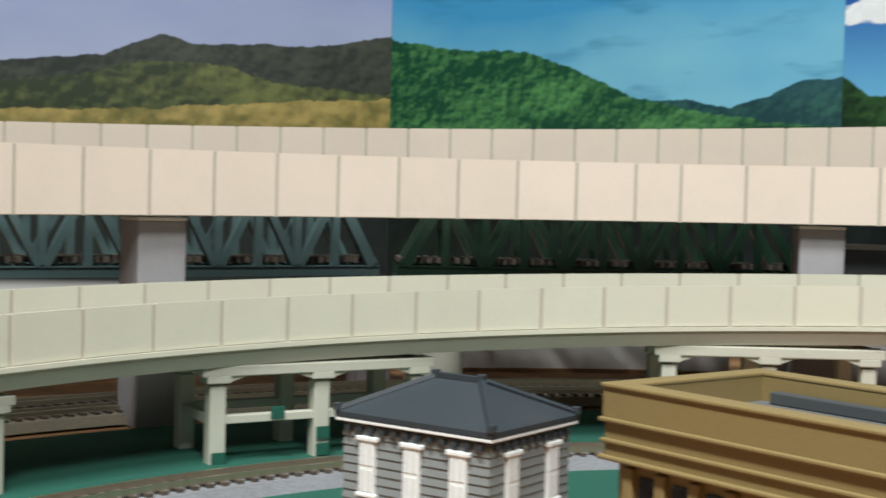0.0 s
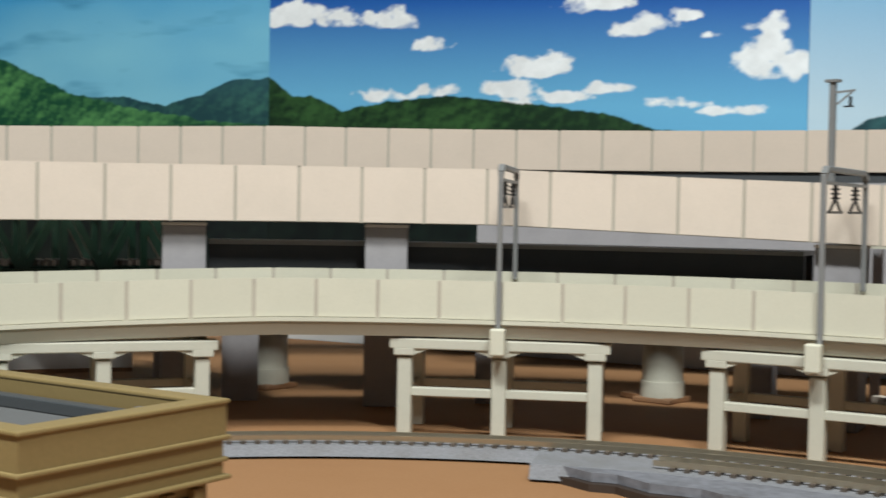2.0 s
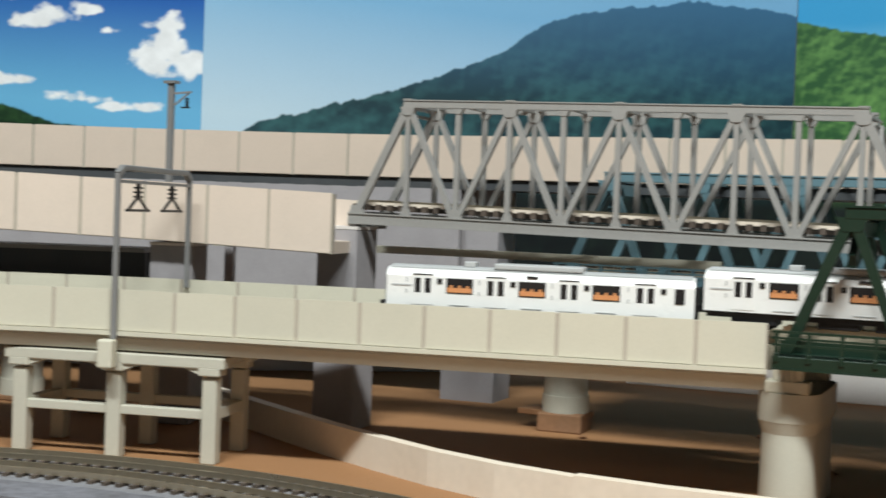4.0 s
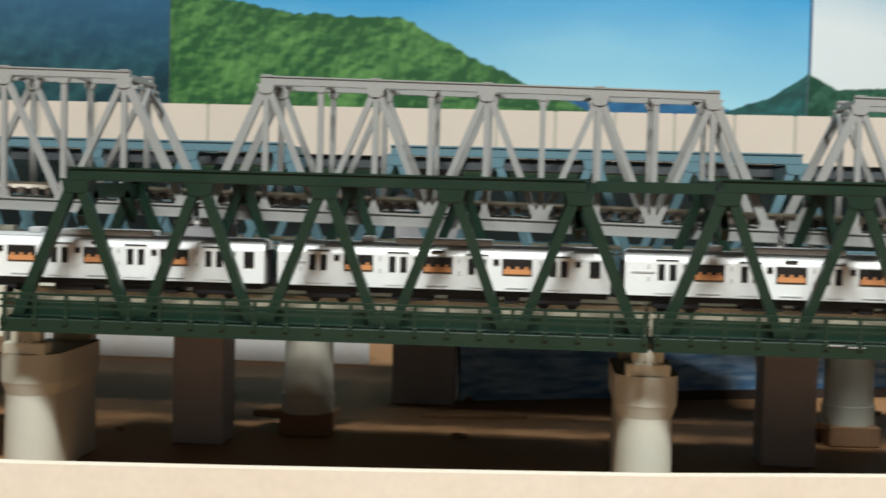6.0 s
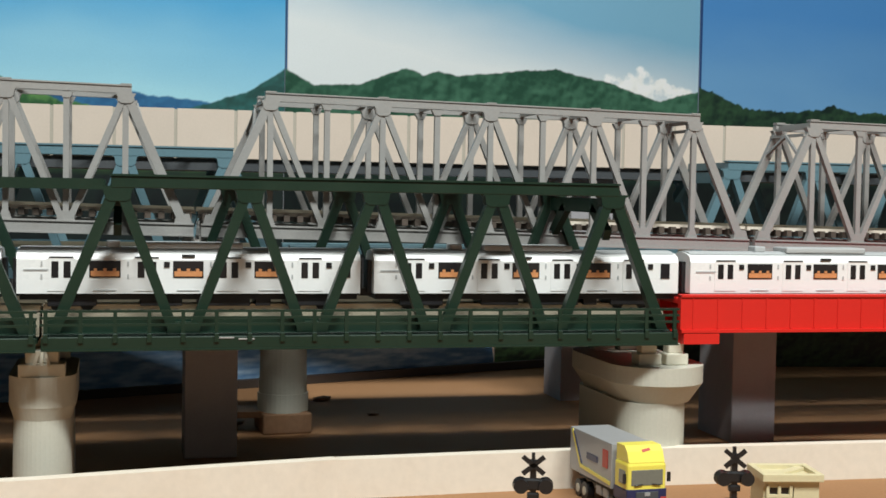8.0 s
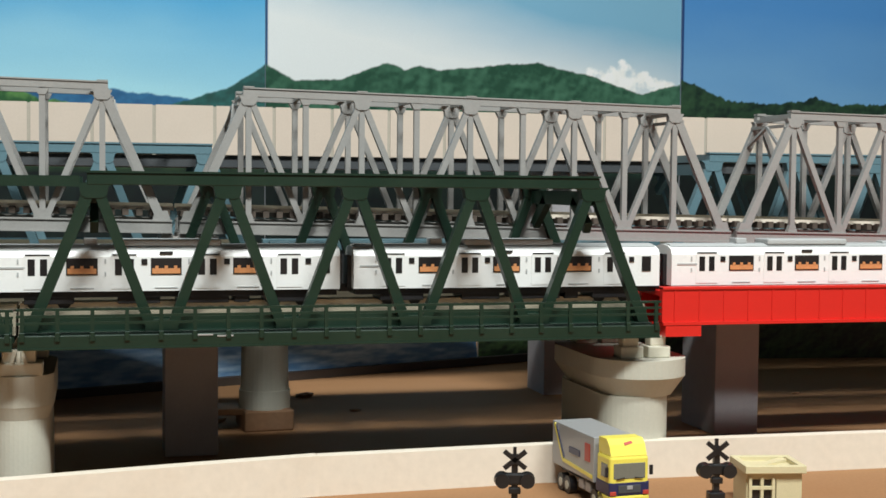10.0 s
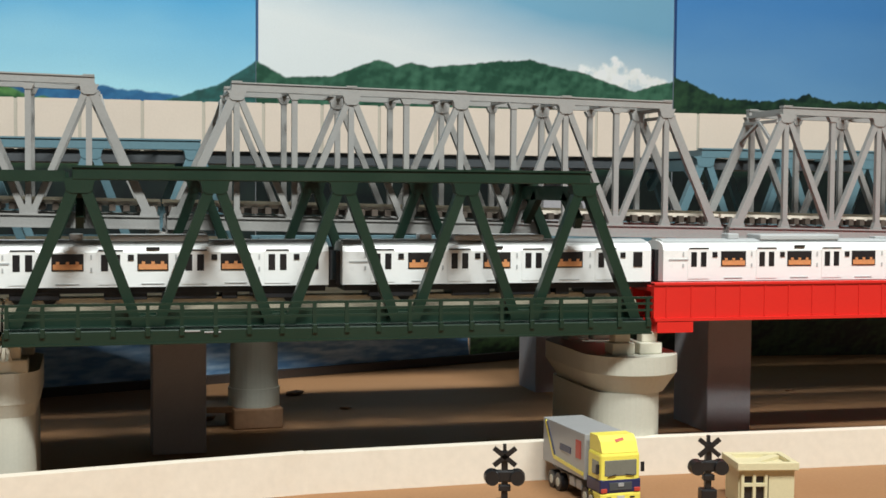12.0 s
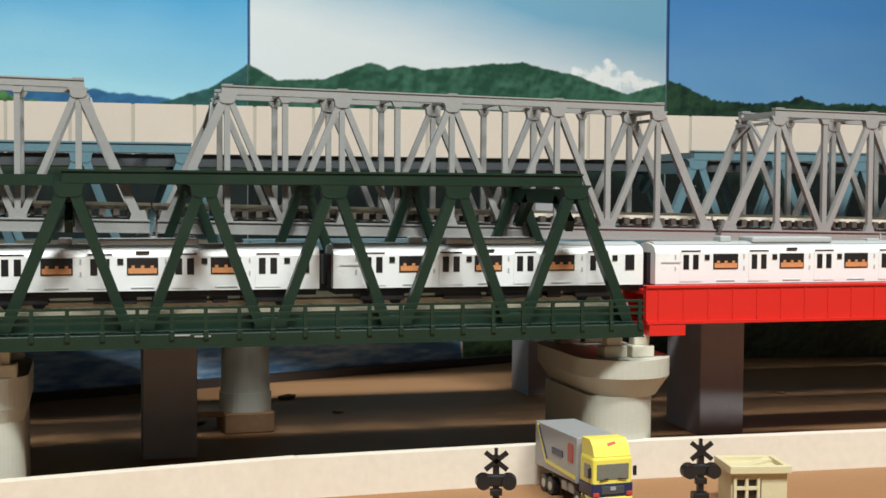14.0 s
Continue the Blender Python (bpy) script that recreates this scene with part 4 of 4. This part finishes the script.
curved_girder()
grey_backboard()
cream_beam()
DIM = material("dull_blue_plastic", (0.055, 0.095, 0.095), 0.6)
white = thing("foam_board", "upright white foam board behind the back piers", "board")
part("sheet", one_box((-2.85, 3.68, 0.2), (2.6, 0.05, 0.4), bevel=0.006), BOARD, white)
foam = thing("foam_board", "torn white foam board lying along the table back", "board")
part("sheet", sweep(arc(6.42, 112, 58), [(0.0, 0.02), (0.05, 0.02), (0.05, 0.23), (0.0, 0.23)]), BOARD, foam)
part("torn_edge", sweep(arc(6.40, 112, 58), [(0.0, 0.0), (0.06, 0.0), (0.06, 0.024), (0.0, 0.024)]), BLOCK, foam)
for a, paint, label in ((104, DIM, "dull blue-green truss bridge behind the loop viaduct"), (79, GREEN, "dark green truss bridge behind the loop viaduct")):
    x, y = arc(5.75, a, a + 1)[0]
    light_truss("back_truss_bridge", x, x + 2.4, y, 0.64, 0.64, 0.34, 0.50, paint, label, "", thick=0.055, turn=a - 12, ties=False)
for a in (103, 80, 56):
    x, y = arc(5.92, a, a + 1)[0]
    t = thing("stub_pier", "short grey pier under the back truss bridges", "pier", x, y, 0, a, "short grey piers")
    part("shaft", one_box((0, 0, 0.305), (0.2, 0.24, 0.61), bevel=0.01), PAPER, t)
for x, y in ((-6.8, 0.62), (-8.7, -0.72), (-9.45, -3.22)):
    drum_pier(x, y, 0.62, 0.03)

# ---- catenary ----
STEEL = material("grey_mast_plastic", (0.20, 0.20, 0.20), 0.45, vary=0.15)


def catenary_portal(angle):
    a = arc(3.845, angle, angle + 1)[0]
    t = thing("catenary_portal", "grey two-post catenary portal with insulators over the viaduct", "catenary mast", a[0], a[1], 0, angle, "catenary portals")
    for y, z in ((0.0, 0.53), (0.80, 0.72)):
        part("post", one_box((0, y, (z + 1.26) / 2), (0.023, 0.023, 1.26 - z), bevel=0.004), STEEL, t)
    bm = one_box((0, 0.40, 1.285), (0.030, 0.72, 0.026), bevel=0.005)
    for y, w in ((0.0, 1), (0.80, -1)):
        beam(bm, (0, y, 1.255), (0, y + w * 0.045, 1.285), 0.028, 0.026)
    part("cross_beam", bm, STEEL, t)
    part("lower_beam", one_box((0, 0.40, 1.225), (0.018, 0.78, 0.014)), STEEL, t)
    for y in (0.21, 0.59):
        bm = one_box((0, y, 1.19), (0.016, 0.016, 0.07))
        for k in range(3):
            box(bm, (0, y, 1.20 - 0.02 * k), (0.034, 0.034, 0.008))
        part("insulator", bm, BLACK, t)
        bm = one_beam((0, y - 0.10, 1.10), (0, y, 1.16), 0.010, 0.010)
        beam(bm, (0, y + 0.10, 1.10), (0, y, 1.16), 0.010, 0.010)
        box(bm, (0, y, 1.098), (0.012, 0.24, 0.012))
        part("registration_arm", bm, BLACK, t)
    return t


for a in (12.7, 34.3):
    catenary_portal(a)
mast = thing("catenary_mast", "slim grey single catenary mast with bracket on upper viaduct", "catenary mast", -5.72, 0.47, 1.06)
part("post", one_box((0, 0, 0.35), (0.030, 0.030, 0.70), bevel=0.004), STEEL, mast)
part("cap", one_box((0, 0, 0.705), (0.07, 0.05, 0.014)), STEEL, mast)
bm = one_beam((0, 0, 0.645), (0.11, 0.02, 0.655), 0.010, 0.010)
beam(bm, (0.02, 0, 0.585), (0.095, 0.02, 0.65), 0.008, 0.008)
part("bracket", bm, STEEL, mast)
bm = one_box((0.085, 0.02, 0.60), (0.012, 0.012, 0.05))
box(bm, (0.075, 0.02, 0.575), (0.05, 0.010, 0.008))
part("insulator", bm, BLACK, mast)


# ---- tracks on the table ----
def table_track(r, first, last, bed, label, half=0.11, high=0.055, bare=0.0):
    """A ballasted track on the table; the first bare degrees carry no rails."""
    t = thing("model_track", label, "track", 0, 0, 0, 0, "tracks on the table")
    line = arc(r, first, last)
    part("ballast", sweep(line, [(-half - 0.03, 0.012), (half + 0.03, 0.012), (half, high), (-half, high)]), bed, t)
    railed = arc(r, first - bare, last)
    for side in (-0.05, 0.05):
        part("rail", sweep(railed, [(side - 0.005, high + 0.012), (side + 0.005, high + 0.012), (side + 0.005, high + 0.034), (side - 0.005, high + 0.034)]), RAIL, t)
    n = int(length(railed) / 0.062)
    for k in range(n):
        (x, y), turn = along(railed, (k + 0.5) * 0.062)
        piece("sleeper", SLEEPER, t, (x, y, high + 0.006), turn)
    return t


table_track(3.47, 132, -14, BALLAST, "curved brown-sleepered track on grey ballast round the table")
table_track(3.15, 30, -16, BALLAST, "grey ballasted turnout track lying on the table", 0.13, 0.07, 9.0)
table_track(5.08, 130, 62, BED, "curved track on tan ballast behind the green felt")
table_track(5.38, 130, 62, BED, "outer curved track on tan ballast near the foam board")
plate = thing("track_plate", "worn grey stone-textured track plate with a tapered end", "track plate")
for r0, r1, z0, z1, paint in ((3.02, 2.77, 0.032, 0.068, STONE), (3.0, 2.73, 0.0, 0.03, BLOCK_DARK)):
    part("layer", slab(arc(r0 + 0.1, 30, 26) + arc(r0, 24, -14) + arc(r1, -14, 14) + arc(r1 + 0.05, 16, 20) + arc(r1 + 0.16, 23, 25), z0, z1), paint, plate)
felt = [(x, y) for x, y in arc(4.82, 128, 66)] + [(x, y) for x, y in arc(2.6, 66, 128)]
tagged(part("green_felt", slab(felt, 0.001, 0.012), FELT), "dark green felt mat laid under the loop", "mat")


# ---- buildings in front ----
def ochre_building():
    t = thing("ochre_building", "ochre stone-style flat-roofed building with moulded cornices", "building", -5.62, -4.20, 0, 9)
    L, W = 1.04, 0.62
    part("wall", one_box((0, 0, 0.215), (L - 0.06, W - 0.06, 0.43), bevel=0.008), TAN, t)
    part("frieze", one_box((0, 0, 0.475), (L - 0.008, W - 0.008, 0.095), bevel=0.004), TAN, t)
    for z, grow in ((0.427, 0.020), (0.470, 0.010), (0.524, 0.018)):
        part("moulding", one_box((0, 0, z), (L + grow, W + grow, 0.012), bevel=0.004), TAN, t)
    for c, s in (((0, -W / 2 + 0.03, 0.568), (L, 0.06, 0.076)), ((0, W / 2 - 0.03, 0.568), (L, 0.06, 0.076)), ((-L / 2 + 0.03, 0, 0.568), (0.06, W - 0.12, 0.076)), ((L / 2 - 0.03, 0, 0.568), (0.06, W - 0.12, 0.076))):
        part("parapet", one_box(c, s), TAN, t)
    for c, s in (((0, -W / 2 + 0.028, 0.612), (L + 0.014, 0.068, 0.012)), ((0, W / 2 - 0.028, 0.612), (L + 0.014, 0.068, 0.012)), ((-L / 2 + 0.028, 0, 0.612), (0.068, W - 0.124, 0.012)), ((L / 2 - 0.028, 0, 0.612), (0.068, W - 0.124, 0.012))):
        part("coping", one_box(c, s, bevel=0.004), TAN, t)
    part("flat_roof", one_box((0, 0, 0.534), (L - 0.124, W - 0.124, 0.01)), ASPHALT, t)
    part("roof_strip", one_box((-0.06, W / 2 - 0.085, 0.556), (L - 0.36, 0.04, 0.034), bevel=0.004), DARK, t)
    part("roof_post", one_box((0.30, W / 2 - 0.075, 0.560), (0.022, 0.022, 0.05), bevel=0.003), ASPHALT, t)
    part("roof_step", one_box((0.30, 0.10, 0.552), (0.03, 0.24, 0.03)), ASPHALT, t)
    for k in range(9):
        x = -L / 2 + 0.08 + k * (L - 0.16) / 8
        part("pilaster", one_box((x, -W / 2 + 0.024, 0.21), (0.034, 0.03, 0.40), bevel=0.005), TAN, t)
        part("pilaster", one_box((x, W / 2 - 0.024, 0.21), (0.034, 0.03, 0.40), bevel=0.005), TAN, t)
    for k in range(8):
        x = -L / 2 + 0.14 + k * (L - 0.16) / 8
        part("window", one_box((x, -W / 2 + 0.030, 0.30), (0.06, 0.012, 0.18)), GLASS, t)
    for k in range(6):
        y = -W / 2 + 0.08 + k * (W - 0.16) / 5
        for x in (-L / 2 + 0.024, L / 2 - 0.024):
            part("pilaster", one_box((x, y, 0.21), (0.03, 0.034, 0.40), bevel=0.005), TAN, t)
            if k < 5:
                part("window", one_box((x * 0.988, y + (W - 0.16) / 10, 0.30), (0.012, 0.05, 0.18)), GLASS, t)
    return t


def grey_house():
    t = thing("clapboard_house", "grey clapboard house with slate hip roof and white windows", "house", -6.36, -4.86, 0, 25)
    L, W, h = 0.46, 0.37, 0.478
    part("core", one_box((0, 0, h / 2), (L - 0.008, W - 0.008, h)), SIDING, t)
    for k in range(20):
        z = 0.014 + k * 0.0235
        bm = bmesh.new()
        rings = [[bm.verts.new((sx * (L / 2 + o), sy * (W / 2 + o), zz)) for sx, sy in ((-1, -1), (1, -1), (1, 1), (-1, 1))] for o, zz in ((0.0045, z - 0.011), (0.001, z + 0.012))]
        for j in range(4):
            bm.faces.new((rings[0][j], rings[0][(j + 1) % 4], rings[1][(j + 1) % 4], rings[1][j]))
        bm.faces.new(rings[0][::-1])
        bm.faces.new(rings[1])
        part("clapboard", bm, SIDING, t)
    part("eave", one_box((0, 0, h + 0.0145), (L + 0.040, W + 0.040, 0.009), bevel=0.002), TRIM, t)
    for k in range(12):
        for y in (-1, 1):
            part("dentil", one_box((-L / 2 + 0.02 + k * (L - 0.04) / 11, y * (W / 2 + 0.010), h - 0.007), (0.014, 0.014, 0.014)), SLATE, t)
    for k in range(10):
        for x in (-1, 1):
            part("dentil", one_box((x * (L / 2 + 0.010), -W / 2 + 0.02 + k * (W - 0.04) / 9, h - 0.007), (0.014, 0.014, 0.014)), SLATE, t)
    bm = bmesh.new()
    z0, z1, ex, ey, rx = h + 0.021, h + 0.125, L / 2 + 0.021, W / 2 + 0.021, 0.075
    low = [bm.verts.new((x, y, z)) for z in (z0, z0 + 0.014) for x, y in ((-ex, -ey), (ex, -ey), (ex, ey), (-ex, ey))]
    a, b = bm.verts.new((-rx, 0, z1)), bm.verts.new((rx, 0, z1))
    bm.faces.new(low[:4][::-1])
    for j in range(4):
        bm.faces.new((low[j], low[(j + 1) % 4], low[4 + (j + 1) % 4], low[4 + j]))
    bm.faces.new((low[4], low[5], b, a))
    bm.faces.new((low[5], low[6], b))
    bm.faces.new((low[6], low[7], a, b))
    bm.faces.new((low[7], low[4], a))
    roof = part("roof", bm, SLATE, t)
    bm = one_beam((-rx, 0, z1 + 0.004), (rx, 0, z1 + 0.004), 0.014, 0.02)
    for sx in (-1, 1):
        for sy in (-1, 1):
            beam(bm, (sx * rx, 0, z1 + 0.002), (sx * ex, sy * ey, z0 + 0.016), 0.012, 0.018)
            box(bm, (sx * (ex - 0.006), sy * (ey - 0.006), z0 + 0.024), (0.02, 0.02, 0.022), bevel=0.003)
        box(bm, (sx * rx, 0, z1 + 0.008), (0.02, 0.02, 0.02), bevel=0.003)
    part("ridge_cap", bm, SLATE, roof)

    def window(x, y, turn):
        for z in (0.375, 0.17):
            bm = one_box((0, 0, 0), (0.050, 0.010, 0.140))
            box(bm, (0, -0.002, 0.074), (0.070, 0.016, 0.013), bevel=0.003)
            box(bm, (0, -0.002, -0.073), (0.066, 0.016, 0.011), bevel=0.003)
            bmesh.ops.transform(bm, matrix=Matrix.Translation((x, y, z)) @ Matrix.Rotation(radians(turn), 4, "Z"), verts=bm.verts)
            frame_part = part("window", bm, TRIM, t, "white framed window")
            bm = bmesh.new()
            for dz in (-0.034, 0.034):
                for dx in (-0.013, 0.013):
                    box(bm, (dx * 0.85, -0.0055, dz), (0.016, 0.003, 0.056))
            bmesh.ops.transform(bm, matrix=Matrix.Translation((x, y, z)) @ Matrix.Rotation(radians(turn), 4, "Z"), verts=bm.verts)
            part("pane", bm, PANE, frame_part)

    for k in (-1, 0, 1):
        window(k * 0.145, -W / 2 - 0.009, 0)
        window(k * 0.145, W / 2 + 0.009, 180)
    for k in (-0.5, 0.5):
        window(L / 2 + 0.009, k * 0.19, 90)
        window(-L / 2 - 0.009, k * 0.19, -90)
    return t


PANE = material("pale_pane", (0.66, 0.67, 0.67), 0.25, vary=0.05, bump=0.0)
ochre_building()
grey_house()

# ---- road things in front of the bridge ----
YELLOW = material("yellow_cab", (0.78, 0.66, 0.10), 0.35, vary=0.03, stains=0.05)
NAVY = material("navy_band", (0.018, 0.022, 0.075), 0.35, vary=0.1)
SILVER = material("silver_box", (0.34, 0.34, 0.34), 0.35, metal=0.1, vary=0.06)
CREAMY = material("cream_booth", (0.62, 0.54, 0.33), 0.55, vary=0.06)
SIGNAL = material("signal_black", (0.010, 0.010, 0.011), 0.35, vary=0.3)
LENS = material("windscreen", (0.16, 0.16, 0.13), 0.1, vary=0.1, bump=0.0)
REDDISH = material("red_print", (0.45, 0.05, 0.03), 0.4)


def box_truck():
    t = thing("box_truck", "yellow and navy box truck with silver cargo body", "truck", 2.155, -0.565, 0, -86)
    t.scale = (0.88, 1.0, 0.97)
    cargo = part("cargo_box", one_box((-0.36, 0, 0.185), (0.44, 0.168, 0.175), bevel=0.003), SILVER, t)
    for y in (-0.086, 0.086):
        part("stripe", one_beam((-0.55, y, 0.265), (-0.46, y, 0.135), 0.014, 0.003), YELLOW, cargo)
        part("stripe", one_beam((-0.46, y, 0.132), (-0.15, y, 0.118), 0.014, 0.003), YELLOW, cargo)
        part("stripe", one_beam((-0.535, y, 0.262), (-0.447, y, 0.142), 0.010, 0.003), NAVY, cargo)
        part("emblem", one_box((-0.20, y, 0.205), (0.05, 0.003, 0.07), bevel=0.001), REDDISH, cargo)
        part("lettering_bar", one_box((-0.335, y, 0.185), (0.11, 0.003, 0.024)), NAVY, cargo)
    part("chassis", one_box((-0.30, 0, 0.085), (0.54, 0.09, 0.03)), BLACK, t)
    cab = part("cab", one_box((-0.06, 0, 0.160), (0.13, 0.158, 0.125), bevel=0.012), YELLOW, t)
    part("navy_band", one_box((-0.06, 0, 0.098), (0.134, 0.162, 0.052), bevel=0.006), NAVY, cab)
    part("bumper", one_box((-0.05, 0, 0.056), (0.116, 0.162, 0.034), bevel=0.006), YELLOW, cab)
    part("windscreen", one_box((0.003, 0, 0.166), (0.008, 0.128, 0.060), bevel=0.003), LENS, cab)
    part("grille", one_box((0.007, 0, 0.098), (0.006, 0.09, 0.030), bevel=0.002), DARK, cab)
    part("badge", one_box((0.011, 0, 0.104), (0.003, 0.022, 0.014), bevel=0.001), SILVER, cab)
    part("plate_bar", one_box((0.009, 0, 0.056), (0.004, 0.030, 0.014)), PIER, cab)
    for y in (-0.066, 0.066):
        part("headlight", one_box((0.008, y, 0.083), (0.005, 0.024, 0.016), bevel=0.002), REDDISH, cab)
        part("fog_lamp", one_box((0.008, y * 0.7, 0.056), (0.004, 0.018, 0.006)), BLACK, cab)
        part("side_window", one_box((-0.045, y * 1.205, 0.165), (0.06, 0.004, 0.052), bevel=0.002), LENS, cab)
        part("mirror", one_box((0.0, y * 1.36, 0.165), (0.008, 0.012, 0.036)), BLACK, cab)
        part("wiper", one_beam((0.009, y * 0.8, 0.136), (0.010, y * 0.3, 0.142), 0.003, 0.003), BLACK, cab)
    bm = bmesh.new()
    prof = [(-0.12, 0.222), (0.0, 0.222), (-0.02, 0.262), (-0.045, 0.282), (-0.12, 0.282)]
    for y in (-0.072, 0.072):
        for x, z in prof:
            bm.verts.new((x, y, z))
    bm.verts.ensure_lookup_table()
    v = list(bm.verts)
    bm.faces.new(v[:5][::-1])
    bm.faces.new(v[5:])
    for j in range(5):
        bm.faces.new((v[j], v[(j + 1) % 5], v[5 + (j + 1) % 5], v[5 + j]))
    wind = part("roof_fairing", bm, YELLOW, cab)
    part("emblem", one_beam((-0.022, -0.012, 0.262), (-0.028, 0.022, 0.268), 0.006, 0.012), REDDISH, wind)
    for x in (-0.08, -0.14, -0.42, -0.49):
        for y in (-0.066, 0.066):
            bm = bmesh.new()
            m = Matrix.Translation((x, y, 0.036)) @ Matrix.Rotation(radians(90), 4, "X")
            bmesh.ops.create_cone(bm, cap_ends=True, segments=24, radius1=0.036, radius2=0.036, depth=0.03, matrix=m)
            wheel = part("wheel", bm, BLACK, t)
            bm = bmesh.new()
            m = Matrix.Translation((x, y + math.copysign(0.011, y), 0.036)) @ Matrix.Rotation(radians(90), 4, "X")
            bmesh.ops.create_cone(bm, cap_ends=True, segments=16, radius1=0.018, radius2=0.018, depth=0.012, matrix=m)
            part("rim", bm, PIER, wheel)
    for x in (-0.22, -0.29):
        part("fuel_tank", one_box((x, -0.055, 0.065), (0.055, 0.04, 0.04), bevel=0.006), SILVER, t)
    return t


def crossing_signal():
    t = thing("crossing_signal", "black level-crossing signal with crossed boards and lamps", "railway signal", 1.66, -0.75, 0, -14, "level-crossing signals")
    part("post", one_box((0, 0, 0.17), (0.026, 0.026, 0.34)), SIGNAL, t)
    part("finial", one_box((0, 0, 0.355), (0.014, 0.014, 0.03)), SIGNAL, t)
    for way in (-1, 1):
        part("cross_board", one_beam((-0.045, -0.018, 0.32 - way * 0.036), (0.045, -0.018, 0.32 + way * 0.036), 0.020, 0.010), SIGNAL, t)
        part("brace", one_beam((way * 0.012, -0.01, 0.24), (way * 0.05, -0.012, 0.265), 0.012, 0.010), SIGNAL, t)
    part("lamp_bar", one_box((0, -0.005, 0.238), (0.10, 0.03, 0.05), bevel=0.008), SIGNAL, t)
    for way in (-1, 1):
        bm = bmesh.new()
        m = Matrix.Translation((way * 0.052, -0.012, 0.233)) @ Matrix.Rotation(radians(90), 4, "X")
        bmesh.ops.create_cone(bm, cap_ends=True, segments=24, radius1=0.034, radius2=0.030, depth=0.05, matrix=m)
        part("lamp", bm, SIGNAL, t)
    part("speaker", one_box((0, -0.008, 0.19), (0.05, 0.03, 0.026), bevel=0.004), SIGNAL, t)
    t.scale = (0.82, 0.82, 0.82)
    part("motor_box", one_box((0, 0, 0.07), (0.07, 0.06, 0.14), bevel=0.006), SIGNAL, t)
    return t


def booth():
    t = thing("crossing_booth", "small cream flat-roofed crossing booth with dark windows", "booth", 2.735, -0.52, 0, -10)
    t.scale = (0.80, 0.80, 0.80)
    for c, s in (((0, 0.10, 0.085), (0.26, 0.014, 0.17)), ((-0.123, 0, 0.085), (0.014, 0.186, 0.17)), ((0.123, 0, 0.085), (0.014, 0.186, 0.17)), ((0.07, -0.10, 0.085), (0.12, 0.014, 0.17)), ((-0.06, -0.10, 0.155), (0.14, 0.014, 0.03))):
        part("wall", one_box(c, s), CREAMY, t)
    for c, s in (((0, 0.115, 0.188), (0.29, 0.03, 0.036)), ((0, -0.115, 0.188), (0.29, 0.03, 0.036)), ((-0.13, 0, 0.188), (0.03, 0.20, 0.036)), ((0.13, 0, 0.188), (0.03, 0.20, 0.036))):
        part("parapet", one_box(c, s, bevel=0.003), CREAMY, t)
    part("roof", one_box((0, 0, 0.178), (0.25, 0.21, 0.012)), CREAMY, t)
    part("roof_ridge", one_beam((-0.11, -0.08, 0.186), (0.11, 0.09, 0.192), 0.012, 0.05), CREAMY, t)
    for x in (-0.115, -0.06, -0.005):
        part("mullion", one_box((x, -0.104, 0.075), (0.014, 0.018, 0.15)), CREAMY, t)
    part("transom", one_box((-0.06, -0.105, 0.10), (0.12, 0.018, 0.014)), CREAMY, t)
    part("pane", one_box((-0.06, -0.094, 0.075), (0.12, 0.004, 0.14)), GLASS, t)
    return t


box_truck()
signal = crossing_signal()
copy_thing(signal, place(2.41, -0.75, 0, -10))
booth()

# ---- litter on the table under the bridges ----
random.seed(4)
for k in range(14):
    x, y = random.uniform(-4.5, 4.5), random.uniform(0.9, 2.4)
    s = random.uniform(0.015, 0.04)
    bm = bmesh.new()
    bmesh.ops.create_icosphere(bm, subdivisions=1, radius=s, matrix=Matrix.Translation((0, 0, s * 0.3)) @ Matrix.Diagonal((1.6, 1.0, 0.45, 1)))
    for v in bm.verts:
        v.co += Vector((random.uniform(-1, 1), random.uniform(-1, 1), 0)) * s * 0.25
    crumb = part("scrap", bm, BLOCK)
    crumb.matrix_world = place(x, y, 0.002, random.uniform(0, 180))
    tagged(crumb, "small dark brown scrap lying on the table", "scrap", "scraps on the table")
stick = thing("stick", "thin dark wooden stick lying on the table", "stick", -0.75, 1.75, 0, 8)
part("stick_bar", one_box((0, 0, 0.008), (0.55, 0.02, 0.016), bevel=0.003), BLOCK, stick)
rod = thing("dark_batten", "dark batten lying along the foot of the water poster", "batten")
part("batten_bar", one_beam((0.0, 2.52, 0.022), (3.2, 3.60, 0.030), 0.05, 0.05), BLOCK_DARK, rod)
